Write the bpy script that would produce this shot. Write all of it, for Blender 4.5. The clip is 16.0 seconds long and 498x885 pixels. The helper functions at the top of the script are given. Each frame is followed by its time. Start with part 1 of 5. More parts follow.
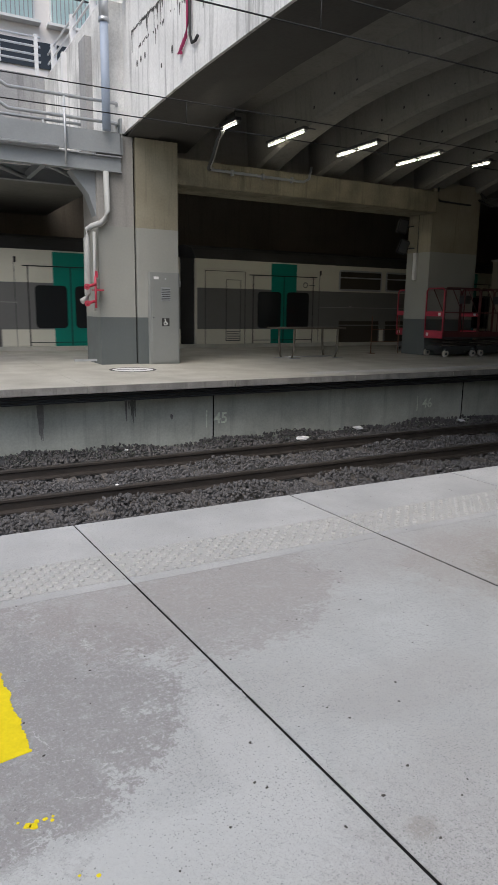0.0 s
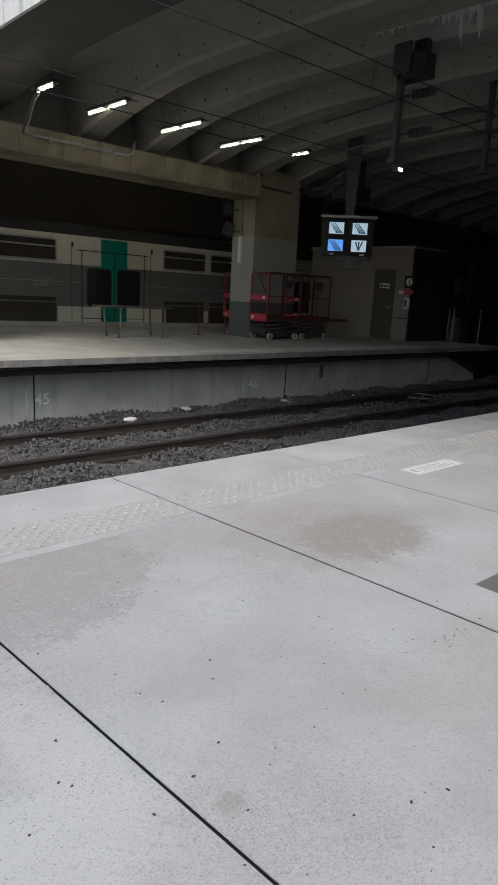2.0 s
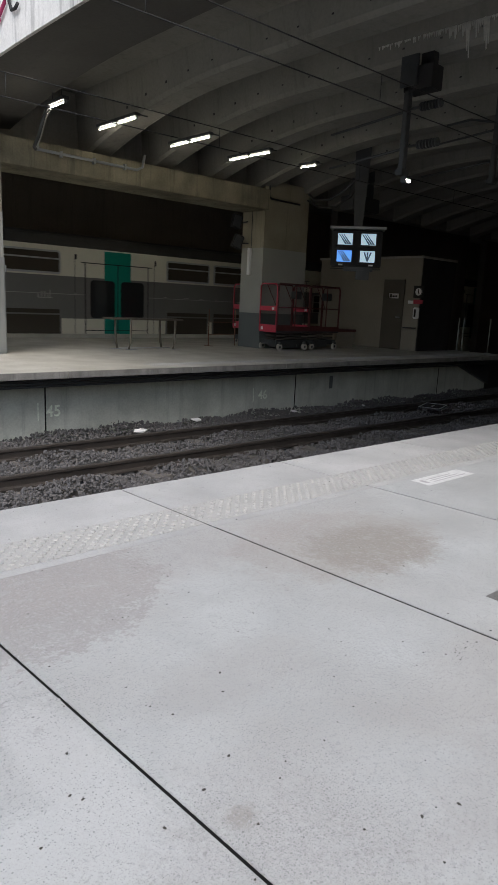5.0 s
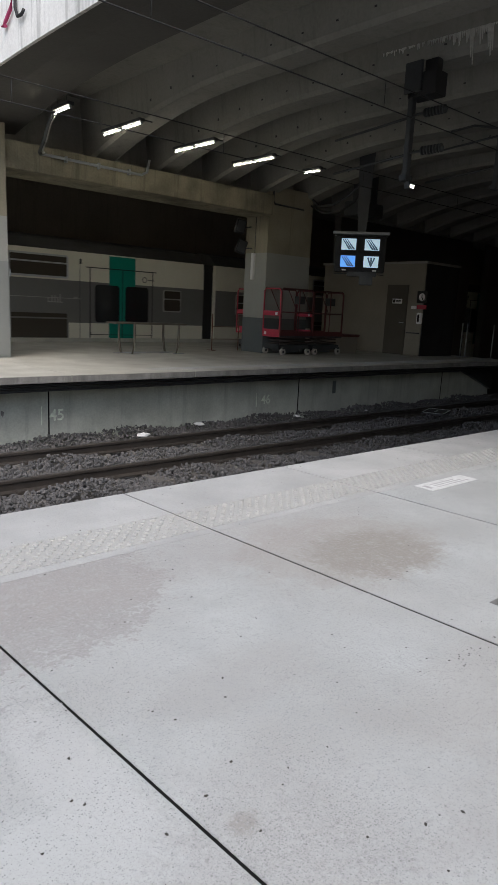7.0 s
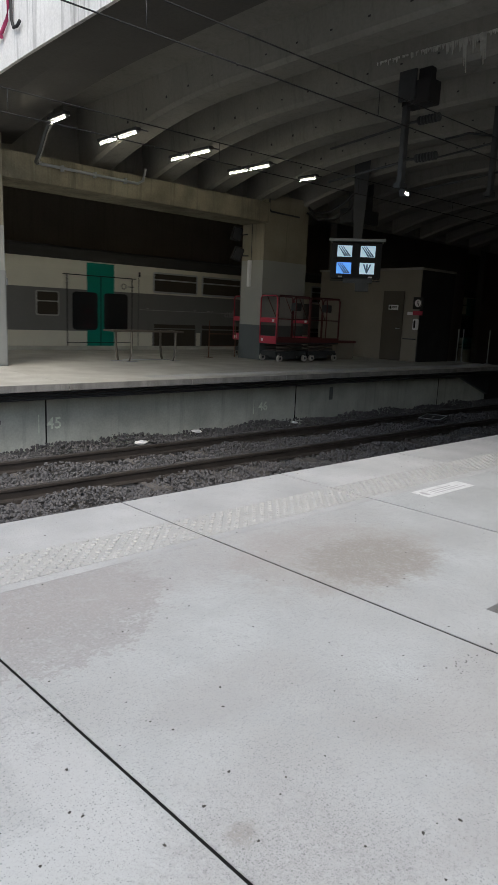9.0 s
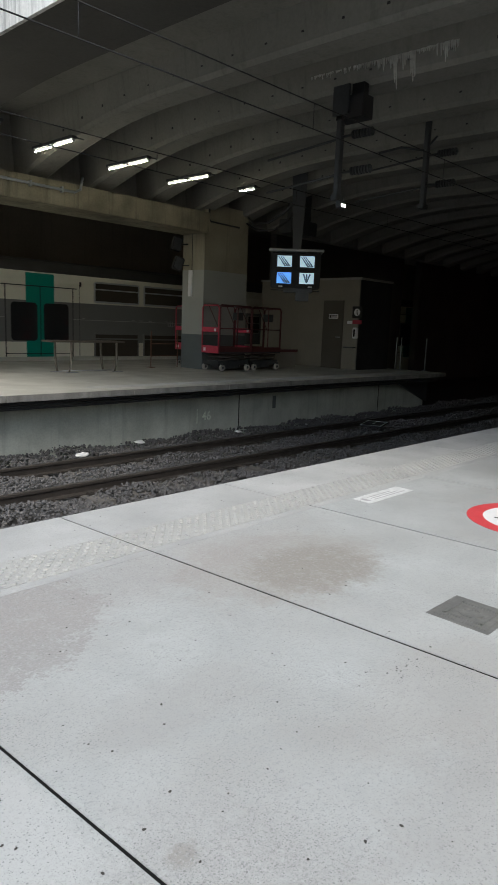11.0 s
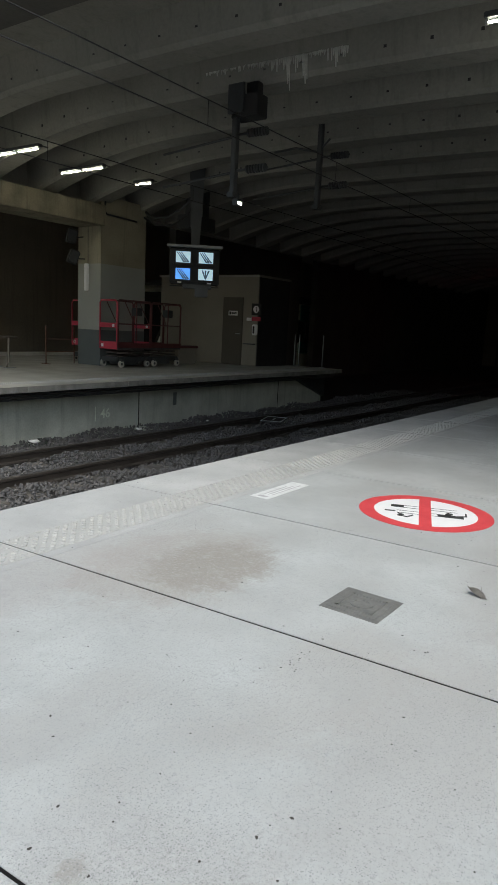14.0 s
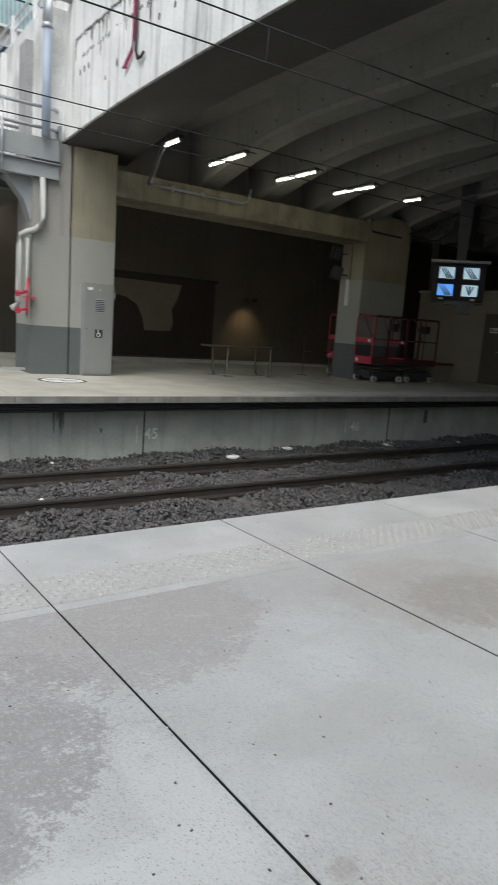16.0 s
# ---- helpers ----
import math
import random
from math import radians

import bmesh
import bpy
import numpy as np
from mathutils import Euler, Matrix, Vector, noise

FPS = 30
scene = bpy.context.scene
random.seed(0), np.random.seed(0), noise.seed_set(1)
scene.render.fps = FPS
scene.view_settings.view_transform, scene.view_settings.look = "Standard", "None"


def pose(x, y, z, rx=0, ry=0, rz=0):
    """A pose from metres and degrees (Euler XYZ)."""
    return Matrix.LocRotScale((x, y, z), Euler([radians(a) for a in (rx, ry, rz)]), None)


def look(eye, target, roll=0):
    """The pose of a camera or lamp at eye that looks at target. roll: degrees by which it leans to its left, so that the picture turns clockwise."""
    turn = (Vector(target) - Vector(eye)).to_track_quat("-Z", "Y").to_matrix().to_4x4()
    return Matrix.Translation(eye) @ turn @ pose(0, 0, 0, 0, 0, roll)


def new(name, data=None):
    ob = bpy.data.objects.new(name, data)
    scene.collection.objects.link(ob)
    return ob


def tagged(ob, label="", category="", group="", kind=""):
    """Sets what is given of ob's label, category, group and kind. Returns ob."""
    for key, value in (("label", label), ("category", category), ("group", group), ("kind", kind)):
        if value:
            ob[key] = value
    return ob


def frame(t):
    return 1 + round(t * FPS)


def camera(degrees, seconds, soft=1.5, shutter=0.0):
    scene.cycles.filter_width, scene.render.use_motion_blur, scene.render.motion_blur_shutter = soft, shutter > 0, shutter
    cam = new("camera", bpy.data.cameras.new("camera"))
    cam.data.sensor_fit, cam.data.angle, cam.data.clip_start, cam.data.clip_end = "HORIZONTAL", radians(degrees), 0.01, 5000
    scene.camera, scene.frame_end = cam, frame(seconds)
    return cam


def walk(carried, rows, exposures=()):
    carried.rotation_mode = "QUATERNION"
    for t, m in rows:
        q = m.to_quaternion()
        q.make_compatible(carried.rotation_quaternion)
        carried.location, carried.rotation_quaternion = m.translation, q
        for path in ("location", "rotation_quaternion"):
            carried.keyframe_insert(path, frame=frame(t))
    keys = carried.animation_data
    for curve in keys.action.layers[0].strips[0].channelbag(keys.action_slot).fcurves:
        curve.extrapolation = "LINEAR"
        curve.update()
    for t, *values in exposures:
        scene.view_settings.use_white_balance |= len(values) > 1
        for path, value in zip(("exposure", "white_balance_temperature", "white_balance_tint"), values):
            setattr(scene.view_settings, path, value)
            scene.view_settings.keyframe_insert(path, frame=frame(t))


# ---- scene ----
cam = camera(41.53, 16.0, shutter=0.25)
# seconds, x, y, z, pitch, roll, yaw
PATH = [
    (0, -0.015, -0.018, 1.303, -11.62, -0.88, -28.34),
    (0.5, 0.004, -0.013, 1.297, -11.62, -1.02, -30.58),
    (1, 0.037, -0.005, 1.288, -12.09, -1.75, -34.76),
    (1.5, 0.064, -0.005, 1.284, -12.37, -2.21, -38.74),
    (2, 0.088, -0.008, 1.281, -12.74, -3.02, -42.76),
    (2.5, 0.098, -0.017, 1.287, -12.35, -2.93, -44.26),
    (3, 0.090, -0.019, 1.292, -12.21, -3.00, -43.85),
    (3.5, 0.090, -0.020, 1.290, -12.21, -2.97, -43.73),
    (4, 0.081, -0.021, 1.294, -12.32, -2.73, -42.41),
    (6.5, 0.082, -0.018, 1.295, -11.61, -2.57, -41.75),
    (7, 0.081, -0.017, 1.294, -11.50, -2.74, -41.66),
    (7.5, 0.081, -0.021, 1.300, -11.14, -2.49, -41.77),
    (8, 0.078, -0.023, 1.303, -11.03, -2.45, -41.80),
    (10.5, 0.089, -0.034, 1.313, -10.28, -2.02, -43.81),
    (11, 0.112, -0.035, 1.312, -9.95, -2.14, -46.82),
    (11.5, 0.120, -0.041, 1.318, -9.55, -2.12, -48.78),
    (12, 0.149, -0.035, 1.311, -10.88, -2.69, -52.80),
    (12.5, 0.159, -0.056, 1.319, -10.16, -2.64, -55.69),
    (13, 0.157, -0.057, 1.323, -10.06, -2.74, -55.56),
    (13.5, 0.155, -0.056, 1.321, -10.08, -2.91, -55.52),
    (14, 0.150, -0.063, 1.327, -9.94, -2.72, -55.28),
    (14.5, 0.116, -0.065, 1.339, -9.87, -2.52, -50.92),
    (15, 0.101, -0.046, 1.329, -10.15, -2.71, -47.61),
    (15.5, 0.040, -0.044, 1.346, -11.43, -2.56, -42.57),
    (16, -0.039, -0.001, 1.375, -10.12, -4.17, -34.01),
]
EXPOSURES = [(0.0, -0.36, 6500, 10), (1.0, -0.32, 6480, 10), (2.0, -0.22, 6450, 10), (4.0, -0.12, 6450, 10), (10.0, -0.10, 6450, 7), (12.5, 0.0, 6420, 3), (14.5, 0.0, 6420, 3), (15.5, -0.06, 6440, 4), (16.0, -0.18, 6450, 5)]
walk(cam, [(t, pose(x, y, z, 90 + pitch, roll, yaw)) for t, x, y, z, pitch, roll, yaw in PATH], EXPOSURES)

# ---- light ----
world = bpy.data.worlds.new("sky")
scene.world = world
world.use_nodes = True
wn = world.node_tree.nodes
sky = wn.new("ShaderNodeTexSky")
sky.sky_type = "NISHITA"
sky.sun_disc = False
sky.sun_elevation, sky.sun_rotation = radians(54), radians(228)
sky.air_density, sky.dust_density = 1.0, 3.0
world.node_tree.links.new(sky.outputs[0], wn["Background"].inputs[0])
wn["Background"].inputs[1].default_value = 0.21

sun_data = bpy.data.lights.new("sun", "SUN")
sun_data.energy, sun_data.angle, sun_data.color = 2.3, radians(50), (1.0, 0.97, 0.93)
sun = new("sun", sun_data)
sun.matrix_world = look((-12.5, -11, 25), (2, 2, 0))

# ---- materials ----


def material(name, base, rough=0.8, metal=0.0, vary=0.2, scale=2.0, fine=40.0, bump=0.15, tint=None, streak=0.0, stains=(), specks=0.0, cloud=None, glow=0.0, per_piece=0.0, spec=0.5, pits=0.0):
    """A worn surface: broad patches and fine grain in the colour, relief in the normal, and streaks that run down."""
    m = bpy.data.materials.new(name)
    m.use_nodes = True
    n, l = m.node_tree.nodes, m.node_tree.links
    b = n["Principled BSDF"]
    b.inputs["Roughness"].default_value, b.inputs["Metallic"].default_value = rough, metal
    b.inputs["Specular IOR Level"].default_value = spec
    geo = n.new("ShaderNodeNewGeometry")
    src = geo.outputs["Position"]
    if per_piece < 0:
        src = n.new("ShaderNodeTexCoord").outputs["Object"]
    big, small = n.new("ShaderNodeTexNoise"), n.new("ShaderNodeTexNoise")
    for tex, s in ((big, scale), (small, fine)):
        l.new(src, tex.inputs["Vector"])
        tex.inputs["Scale"].default_value, tex.inputs["Detail"].default_value = s, 6.0
    tint = tint or tuple(c * 0.55 for c in base)
    ramp = n.new("ShaderNodeMapRange")
    l.new(big.outputs["Fac"], ramp.inputs["Value"])
    ramp.inputs["From Min"].default_value, ramp.inputs["From Max"].default_value = 0.35, 0.72
    ramp.inputs["To Min"].default_value, ramp.inputs["To Max"].default_value = 0.0, cloud or vary * 2
    mix = n.new("ShaderNodeMix")
    mix.data_type = "RGBA"
    mix.inputs["A"].default_value, mix.inputs["B"].default_value = (*base, 1), (*tint, 1)
    l.new(ramp.outputs[0], mix.inputs["Factor"])
    grain = n.new("ShaderNodeMapRange")
    l.new(small.outputs["Fac"], grain.inputs["Value"])
    grain.inputs["To Min"].default_value, grain.inputs["To Max"].default_value = 1 - vary * 0.8, 1 + vary * 0.8
    colour = n.new("ShaderNodeMix")
    colour.data_type, colour.blend_type = "RGBA", "MULTIPLY"
    colour.inputs["Factor"].default_value = 1.0
    l.new(mix.outputs["Result"], colour.inputs["A"])
    l.new(grain.outputs[0], colour.inputs["B"])
    out = colour.outputs["Result"]

    def multiply(out, value, strength, dark):
        k = n.new("ShaderNodeMix")
        k.data_type = "RGBA"
        s = n.new("ShaderNodeMath")
        s.operation, s.use_clamp = "MULTIPLY", True
        s.inputs[1].default_value = strength
        l.new(value, s.inputs[0])
        l.new(s.outputs[0], k.inputs["Factor"])
        l.new(out, k.inputs["A"])
        k.inputs["B"].default_value = (*dark, 1)
        return k.outputs["Result"]

    if specks:
        # coarse and fine aggregate showing in the worn skin
        for sc, lo, hi, k, dark in ((3.7, 0.48, 0.66, 0.6, 0.80), (14.0, 0.52, 0.70, 0.45, 0.78), (32.0, 0.54, 0.70, 0.35, 0.78), (60.0, 0.57, 0.66, 0.9, 0.66), (150.0, 0.57, 0.64, 1.0, 0.58)):
            t = n.new("ShaderNodeTexNoise")
            t.inputs["Scale"].default_value, t.inputs["Detail"].default_value, t.inputs["Roughness"].default_value = sc, 4.0, 0.6
            l.new(src, t.inputs["Vector"])
            r = n.new("ShaderNodeMapRange")
            r.inputs["From Min"].default_value, r.inputs["From Max"].default_value = lo, hi
            l.new(t.outputs["Fac"], r.inputs["Value"])
            out = multiply(out, r.outputs[0], specks * k, tuple(c * dark for c in base))
    if streak:
        mp = n.new("ShaderNodeMapping")
        l.new(src, mp.inputs["Vector"])
        mp.inputs["Scale"].default_value = (3.5, 3.5, 0.22)
        t = n.new("ShaderNodeTexNoise")
        t.inputs["Scale"].default_value, t.inputs["Detail"].default_value, t.inputs["Roughness"].default_value = 1.6, 8.0, 0.7
        l.new(mp.outputs[0], t.inputs["Vector"])
        r = n.new("ShaderNodeMapRange")
        r.inputs["From Min"].default_value, r.inputs["From Max"].default_value = 0.52, 0.68
        l.new(t.outputs["Fac"], r.inputs["Value"])
        out = multiply(out, r.outputs[0], streak, tuple(c * 0.3 for c in base))
    masks = []
    for centre, size, strength, dark, sharp in stains:
        # a worn or wetted patch with a ragged edge
        mp = n.new("ShaderNodeVectorMath")
        mp.operation = "SUBTRACT"
        l.new(src, mp.inputs[0])
        mp.inputs[1].default_value = centre
        dv = n.new("ShaderNodeVectorMath")
        dv.operation = "DIVIDE"
        l.new(mp.outputs[0], dv.inputs[0])
        dv.inputs[1].default_value = size
        ln = n.new("ShaderNodeVectorMath")
        ln.operation = "LENGTH"
        l.new(dv.outputs[0], ln.inputs[0])
        rag = n.new("ShaderNodeTexNoise")
        rag.inputs["Scale"].default_value, rag.inputs["Detail"].default_value = 5.0, 15.0
        rag.inputs["Roughness"].default_value = 0.8
        l.new(src, rag.inputs["Vector"])
        ad = n.new("ShaderNodeMath")
        ad.operation = "MULTIPLY_ADD"
        l.new(rag.outputs["Fac"], ad.inputs[0])
        ad.inputs[1].default_value = 1.6
        l.new(ln.outputs["Value"], ad.inputs[2])
        # crumbs of the skin left standing along the edge
        crumb = n.new("ShaderNodeTexNoise")
        crumb.inputs["Scale"].default_value, crumb.inputs["Detail"].default_value, crumb.inputs["Roughness"].default_value = 46.0, 5.0, 0.75
        l.new(src, crumb.inputs["Vector"])
        ad2 = n.new("ShaderNodeMath")
        ad2.operation = "MULTIPLY_ADD"
        l.new(crumb.outputs["Fac"], ad2.inputs[0])
        ad2.inputs[1].default_value = 0.85
        l.new(ad.outputs[0], ad2.inputs[2])
        r = n.new("ShaderNodeMapRange")
        r.inputs["From Min"].default_value, r.inputs["From Max"].default_value = 2.22 + sharp, 2.22 - sharp
        l.new(ad2.outputs[0], r.inputs["Value"])
        out = multiply(out, r.outputs[0], strength, dark)
        masks.append(r.outputs[0])
        if sharp < 0.1:
            # a pale rim of crumbled skin
            rim = n.new("ShaderNodeMath")
            rim.operation = "PINGPONG"
            rim.inputs[1].default_value = 0.5
            l.new(r.outputs[0], rim.inputs[0])
            out = multiply(out, rim.outputs[0], 1.4, tuple(c * 1.12 for c in base))
    if masks:
        # bare aggregate in the worn patches: pale crumbs, dark pits and scuffs
        total = masks[0]
        for q in masks[1:6]:
            mx = n.new("ShaderNodeMath")
            mx.operation = "MAXIMUM"
            l.new(total, mx.inputs[0])
            l.new(q, mx.inputs[1])
            total = mx.outputs[0]
        base_wear = n.new("ShaderNodeMath")
        base_wear.operation, base_wear.use_clamp = "MAXIMUM", True
        l.new(total, base_wear.inputs[0])
        wide = n.new("ShaderNodeTexNoise")
        wide.inputs["Scale"].default_value, wide.inputs["Detail"].default_value = 1.1, 5.0
        l.new(src, wide.inputs["Vector"])
        wr = n.new("ShaderNodeMapRange")
        wr.inputs["From Min"].default_value, wr.inputs["From Max"].default_value = 0.46, 0.66
        wr.inputs["To Min"].default_value, wr.inputs["To Max"].default_value = 0.05, 0.7
        l.new(wide.outputs["Fac"], wr.inputs["Value"])
        l.new(wr.outputs[0], base_wear.inputs[1])
        for stretch, sc, lo, hi, k, tone in (((1, 1, 1), 130.0, 0.53, 0.60, 0.35, 1.08), ((1, 1, 1.0), 190.0, 0.555, 0.61, 0.7, 0.45), ((1, 1, 1.2), 80.0, 0.55, 0.62, 0.45, 0.52), ((0.8, 4.0, 1), 9.0, 0.62, 0.68, 0.5, 1.05), ((1, 1, 1.4), 11.0, 0.52, 0.64, 0.3, 0.92), ((1, 1, 0.8), 55.0, 0.54, 0.61, 0.38, 1.05)):
            mp = n.new("ShaderNodeMapping")
            mp.inputs["Scale"].default_value, mp.inputs["Rotation"].default_value = stretch, (0, 0, 0.6 * sc)
            l.new(src, mp.inputs["Vector"])
            t = n.new("ShaderNodeTexNoise")
            t.inputs["Scale"].default_value, t.inputs["Detail"].default_value, t.inputs["Roughness"].default_value = sc, 6.0, 0.72
            l.new(mp.outputs[0], t.inputs["Vector"])
            r = n.new("ShaderNodeMapRange")
            r.inputs["From Min"].default_value, r.inputs["From Max"].default_value = lo, hi
            l.new(t.outputs["Fac"], r.inputs["Value"])
            both = n.new("ShaderNodeMath")
            both.operation = "MULTIPLY"
            l.new(r.outputs[0], both.inputs[0])
            l.new(base_wear.outputs[0], both.inputs[1])
            out = multiply(out, both.outputs[0], k, tuple(min(0.6, c * tone) for c in base))
    if pits:
        # open pores, tar spots and pale grains, thick in some places and rare in others
        where = n.new("ShaderNodeTexNoise")
        where.inputs["Scale"].default_value, where.inputs["Detail"].default_value = 1.7, 5.0
        l.new(src, where.inputs["Vector"])
        dens = n.new("ShaderNodeMapRange")
        dens.inputs["From Min"].default_value, dens.inputs["From Max"].default_value = 0.46, 0.66
        dens.inputs["To Min"].default_value, dens.inputs["To Max"].default_value = 0.10, 1.0
        l.new(where.outputs["Fac"], dens.inputs["Value"])
        for sc, share, radius, tone, k in ((13.0, 0.14, 0.055, 0.25, 0.85), (36.0, 0.34, 0.11, 0.35, 0.8), (90.0, 0.7, 0.25, 0.40, 0.75), (140.0, 0.6, 0.30, 0.5, 0.7)):
            wobble = n.new("ShaderNodeTexNoise")
            wobble.inputs["Scale"].default_value, wobble.inputs["Detail"].default_value = sc * 2.2, 2.0
            l.new(src, wobble.inputs["Vector"])
            v = n.new("ShaderNodeTexVoronoi")
            v.voronoi_dimensions = "2D"
            v.inputs["Scale"].default_value = sc
            l.new(src, v.inputs["Vector"])
            rgb = n.new("ShaderNodeSeparateColor")
            l.new(v.outputs["Color"], rgb.inputs[0])
            limit = n.new("ShaderNodeMath")
            limit.operation = "MULTIPLY"
            limit.inputs[1].default_value = share
            l.new(dens.outputs[0], limit.inputs[0])
            pick = n.new("ShaderNodeMath")
            pick.operation = "LESS_THAN"
            l.new(rgb.outputs[0], pick.inputs[0])
            l.new(limit.outputs[0], pick.inputs[1])
            size = n.new("ShaderNodeMath")
            size.operation = "MULTIPLY"
            size.inputs[1].default_value = radius * 2
            l.new(rgb.outputs[1], size.inputs[0])
            edge = n.new("ShaderNodeMath")
            edge.operation = "MULTIPLY"
            l.new(size.outputs[0], edge.inputs[0])
            l.new(wobble.outputs["Fac"], edge.inputs[1])
            inside = n.new("ShaderNodeMath")
            inside.operation = "LESS_THAN"
            l.new(v.outputs["Distance"], inside.inputs[0])
            l.new(edge.outputs[0], inside.inputs[1])
            both = n.new("ShaderNodeMath")
            both.operation = "MULTIPLY"
            l.new(pick.outputs[0], both.inputs[0])
            l.new(inside.outputs[0], both.inputs[1])
            out = multiply(out, both.outputs[0], k * pits, tuple(c * tone for c in base))
    if per_piece > 0:
        info = n.new("ShaderNodeObjectInfo")
        r = n.new("ShaderNodeMapRange")
        r.inputs["To Min"].default_value, r.inputs["To Max"].default_value = 1 - per_piece, 1 + per_piece
        l.new(info.outputs["Random"], r.inputs["Value"])
        k = n.new("ShaderNodeMix")
        k.data_type, k.blend_type = "RGBA", "MULTIPLY"
        k.inputs["Factor"].default_value = 1.0
        l.new(out, k.inputs["A"])
        l.new(r.outputs[0], k.inputs["B"])
        out = k.outputs["Result"]
    l.new(out, b.inputs["Base Color"])
    rr = n.new("ShaderNodeMapRange")
    l.new(big.outputs["Fac"], rr.inputs["Value"])
    rr.inputs["To Min"].default_value, rr.inputs["To Max"].default_value = max(0.02, rough - 0.12), min(1, rough + 0.12)
    l.new(rr.outputs[0], b.inputs["Roughness"])
    if bump:
        bp = n.new("ShaderNodeBump")
        bp.inputs["Strength"].default_value, bp.inputs["Distance"].default_value = bump, 0.01
        l.new(small.outputs["Fac"], bp.inputs["Height"])
        l.new(bp.outputs[0], b.inputs["Normal"])
    if glow:
        b.inputs["Emission Color"].default_value, b.inputs["Emission Strength"].default_value = (*base, 1), glow
    return m


def glass(name, tint=(0.02, 0.022, 0.024), rough=0.06):
    m = bpy.data.materials.new(name)
    m.use_nodes = True
    b = m.node_tree.nodes["Principled BSDF"]
    b.inputs["Base Color"].default_value, b.inputs["Roughness"].default_value = (*tint, 1), rough
    b.inputs["Coat Weight"].default_value = 0.3
    return m


M_SLAB = material("platform_concrete", (0.43, 0.447, 0.444), 0.70, vary=0.07, cloud=0.95, scale=1.3, fine=70, bump=0.12, tint=(0.33, 0.33, 0.32), per_piece=0.03, specks=0.8, pits=0.85,
                  stains=(((-0.12, 2.14, 0), (0.98, 0.82, 9), 0.85, (0.232, 0.222, 0.22), 0.07), ((1.1, 2.76, 0), (0.78, 0.74, 9), 0.65, (0.275, 0.258, 0.25), 0.03),
                          ((2.95, 2.08, 0), (0.42, 0.30, 9), 0.85, (0.19, 0.172, 0.142), 0.2), ((2.88, 2.22, 0), (0.68, 0.46, 9), 0.55, (0.30, 0.276, 0.252), 0.12), ((0.85, 0.85, 0), (0.55, 0.42, 9), 0.3, (0.30, 0.275, 0.262), 0.3), ((1.9, 2.65, 0), (1.6, 0.32, 9), 0.4, (0.32, 0.295, 0.28), 0.3), ((2.3, 0.95, 0), (0.5, 0.25, 9), 0.35, (0.32, 0.305, 0.285), 0.3), ((4.2, 0.6, 0), (1.0, 0.35, 9), 0.4, (0.29, 0.275, 0.26), 0.3),
                          ((1.50, 1.56, 0), (0.34, 0.16, 9), 0.35, (0.31, 0.305, 0.295), 0.25), ((2.2, 0.5, 0), (0.8, 0.3, 9), 0.35, (0.30, 0.285, 0.27), 0.3), ((1.09, 1.04, 0), (0.05, 0.04, 9), 0.5, (0.22, 0.20, 0.17), 0.3),
                          ((0.40, 1.18, 0), (0.60, 0.22, 9), 0.7, (0.45, 0.465, 0.46), 0.12), ((0.83, 1.50, 0), (0.12, 0.36, 9), 0.5, (0.45, 0.46, 0.455), 0.14)))
M_EDGE = material("edge_stone", (0.45, 0.455, 0.45), 0.8, specks=0.5, vary=0.10, cloud=0.5, scale=2.0, fine=90, bump=0.25, per_piece=0.04, pits=0.5)
M_NOTICE = material("worn_notice_film", (0.66, 0.67, 0.665), 0.6, vary=0.2, scale=14, fine=70)
M_TACT = material("tactile_paving", (0.415, 0.415, 0.40), 0.75, specks=0.5, vary=0.12, scale=2.5, fine=80, bump=0.2, per_piece=0.05, pits=0.5)
M_JOINT = material("joint_filler", (0.012, 0.012, 0.012), 0.95, spec=0.1)
M_FAR = material("far_platform_concrete", (0.52, 0.51, 0.455), 0.6, vary=0.2, cloud=0.8, tint=(0.33, 0.315, 0.27), specks=0.5, scale=1.3, fine=30, bump=0.1)
M_NOSING = material("grimy_nosing", (0.27, 0.265, 0.25), 0.85, vary=0.3, cloud=0.8, scale=3.0, fine=40, streak=0.5, bump=0.2, tint=(0.12, 0.117, 0.11))
M_FARWALL = material("platform_side_wall", (0.56, 0.578, 0.515), 0.85, vary=0.25, cloud=0.7, tint=(0.33, 0.34, 0.30), scale=1.6, fine=30, streak=0.3, bump=0.2)
M_CONC = material("raw_concrete", (0.34, 0.33, 0.31), 0.88, vary=0.22, scale=0.7, fine=25, streak=0.25, bump=0.3)
M_RIB = material("beam_concrete", (0.245, 0.24, 0.217), 0.88, vary=0.22, scale=0.6, fine=20, streak=0.3, bump=0.3)
M_STAIN = material("black_weather_stain", (0.10, 0.10, 0.095), 0.9, vary=0.4, scale=9, fine=60)
M_LIME = material("lime_deposit", (0.82, 0.82, 0.78), 0.9, vary=0.35, scale=14, fine=60, bump=0.3)
# Far darker than beam_concrete: the underside's shade is put into the colour.
M_SOFFITSHADE = material("shade_toned_soffit", (0.088, 0.085, 0.078), 0.85, vary=0.25, scale=0.5, fine=20, streak=0.2, bump=0.2)
# Near-black: the unlit tunnel's darkness is put into this colour.
M_TUNNELDARK = material("tunnel_darkness", (0.10, 0.096, 0.09), 0.95, vary=0.3, scale=0.7, fine=15)
M_HOARDLIGHT = material("pale_poster", (0.34, 0.30, 0.24), 0.5, vary=0.2, scale=0.8, fine=15)
M_HOARD = material("faded_poster", (0.075, 0.06, 0.05), 0.5, vary=0.2, scale=0.8, fine=15)
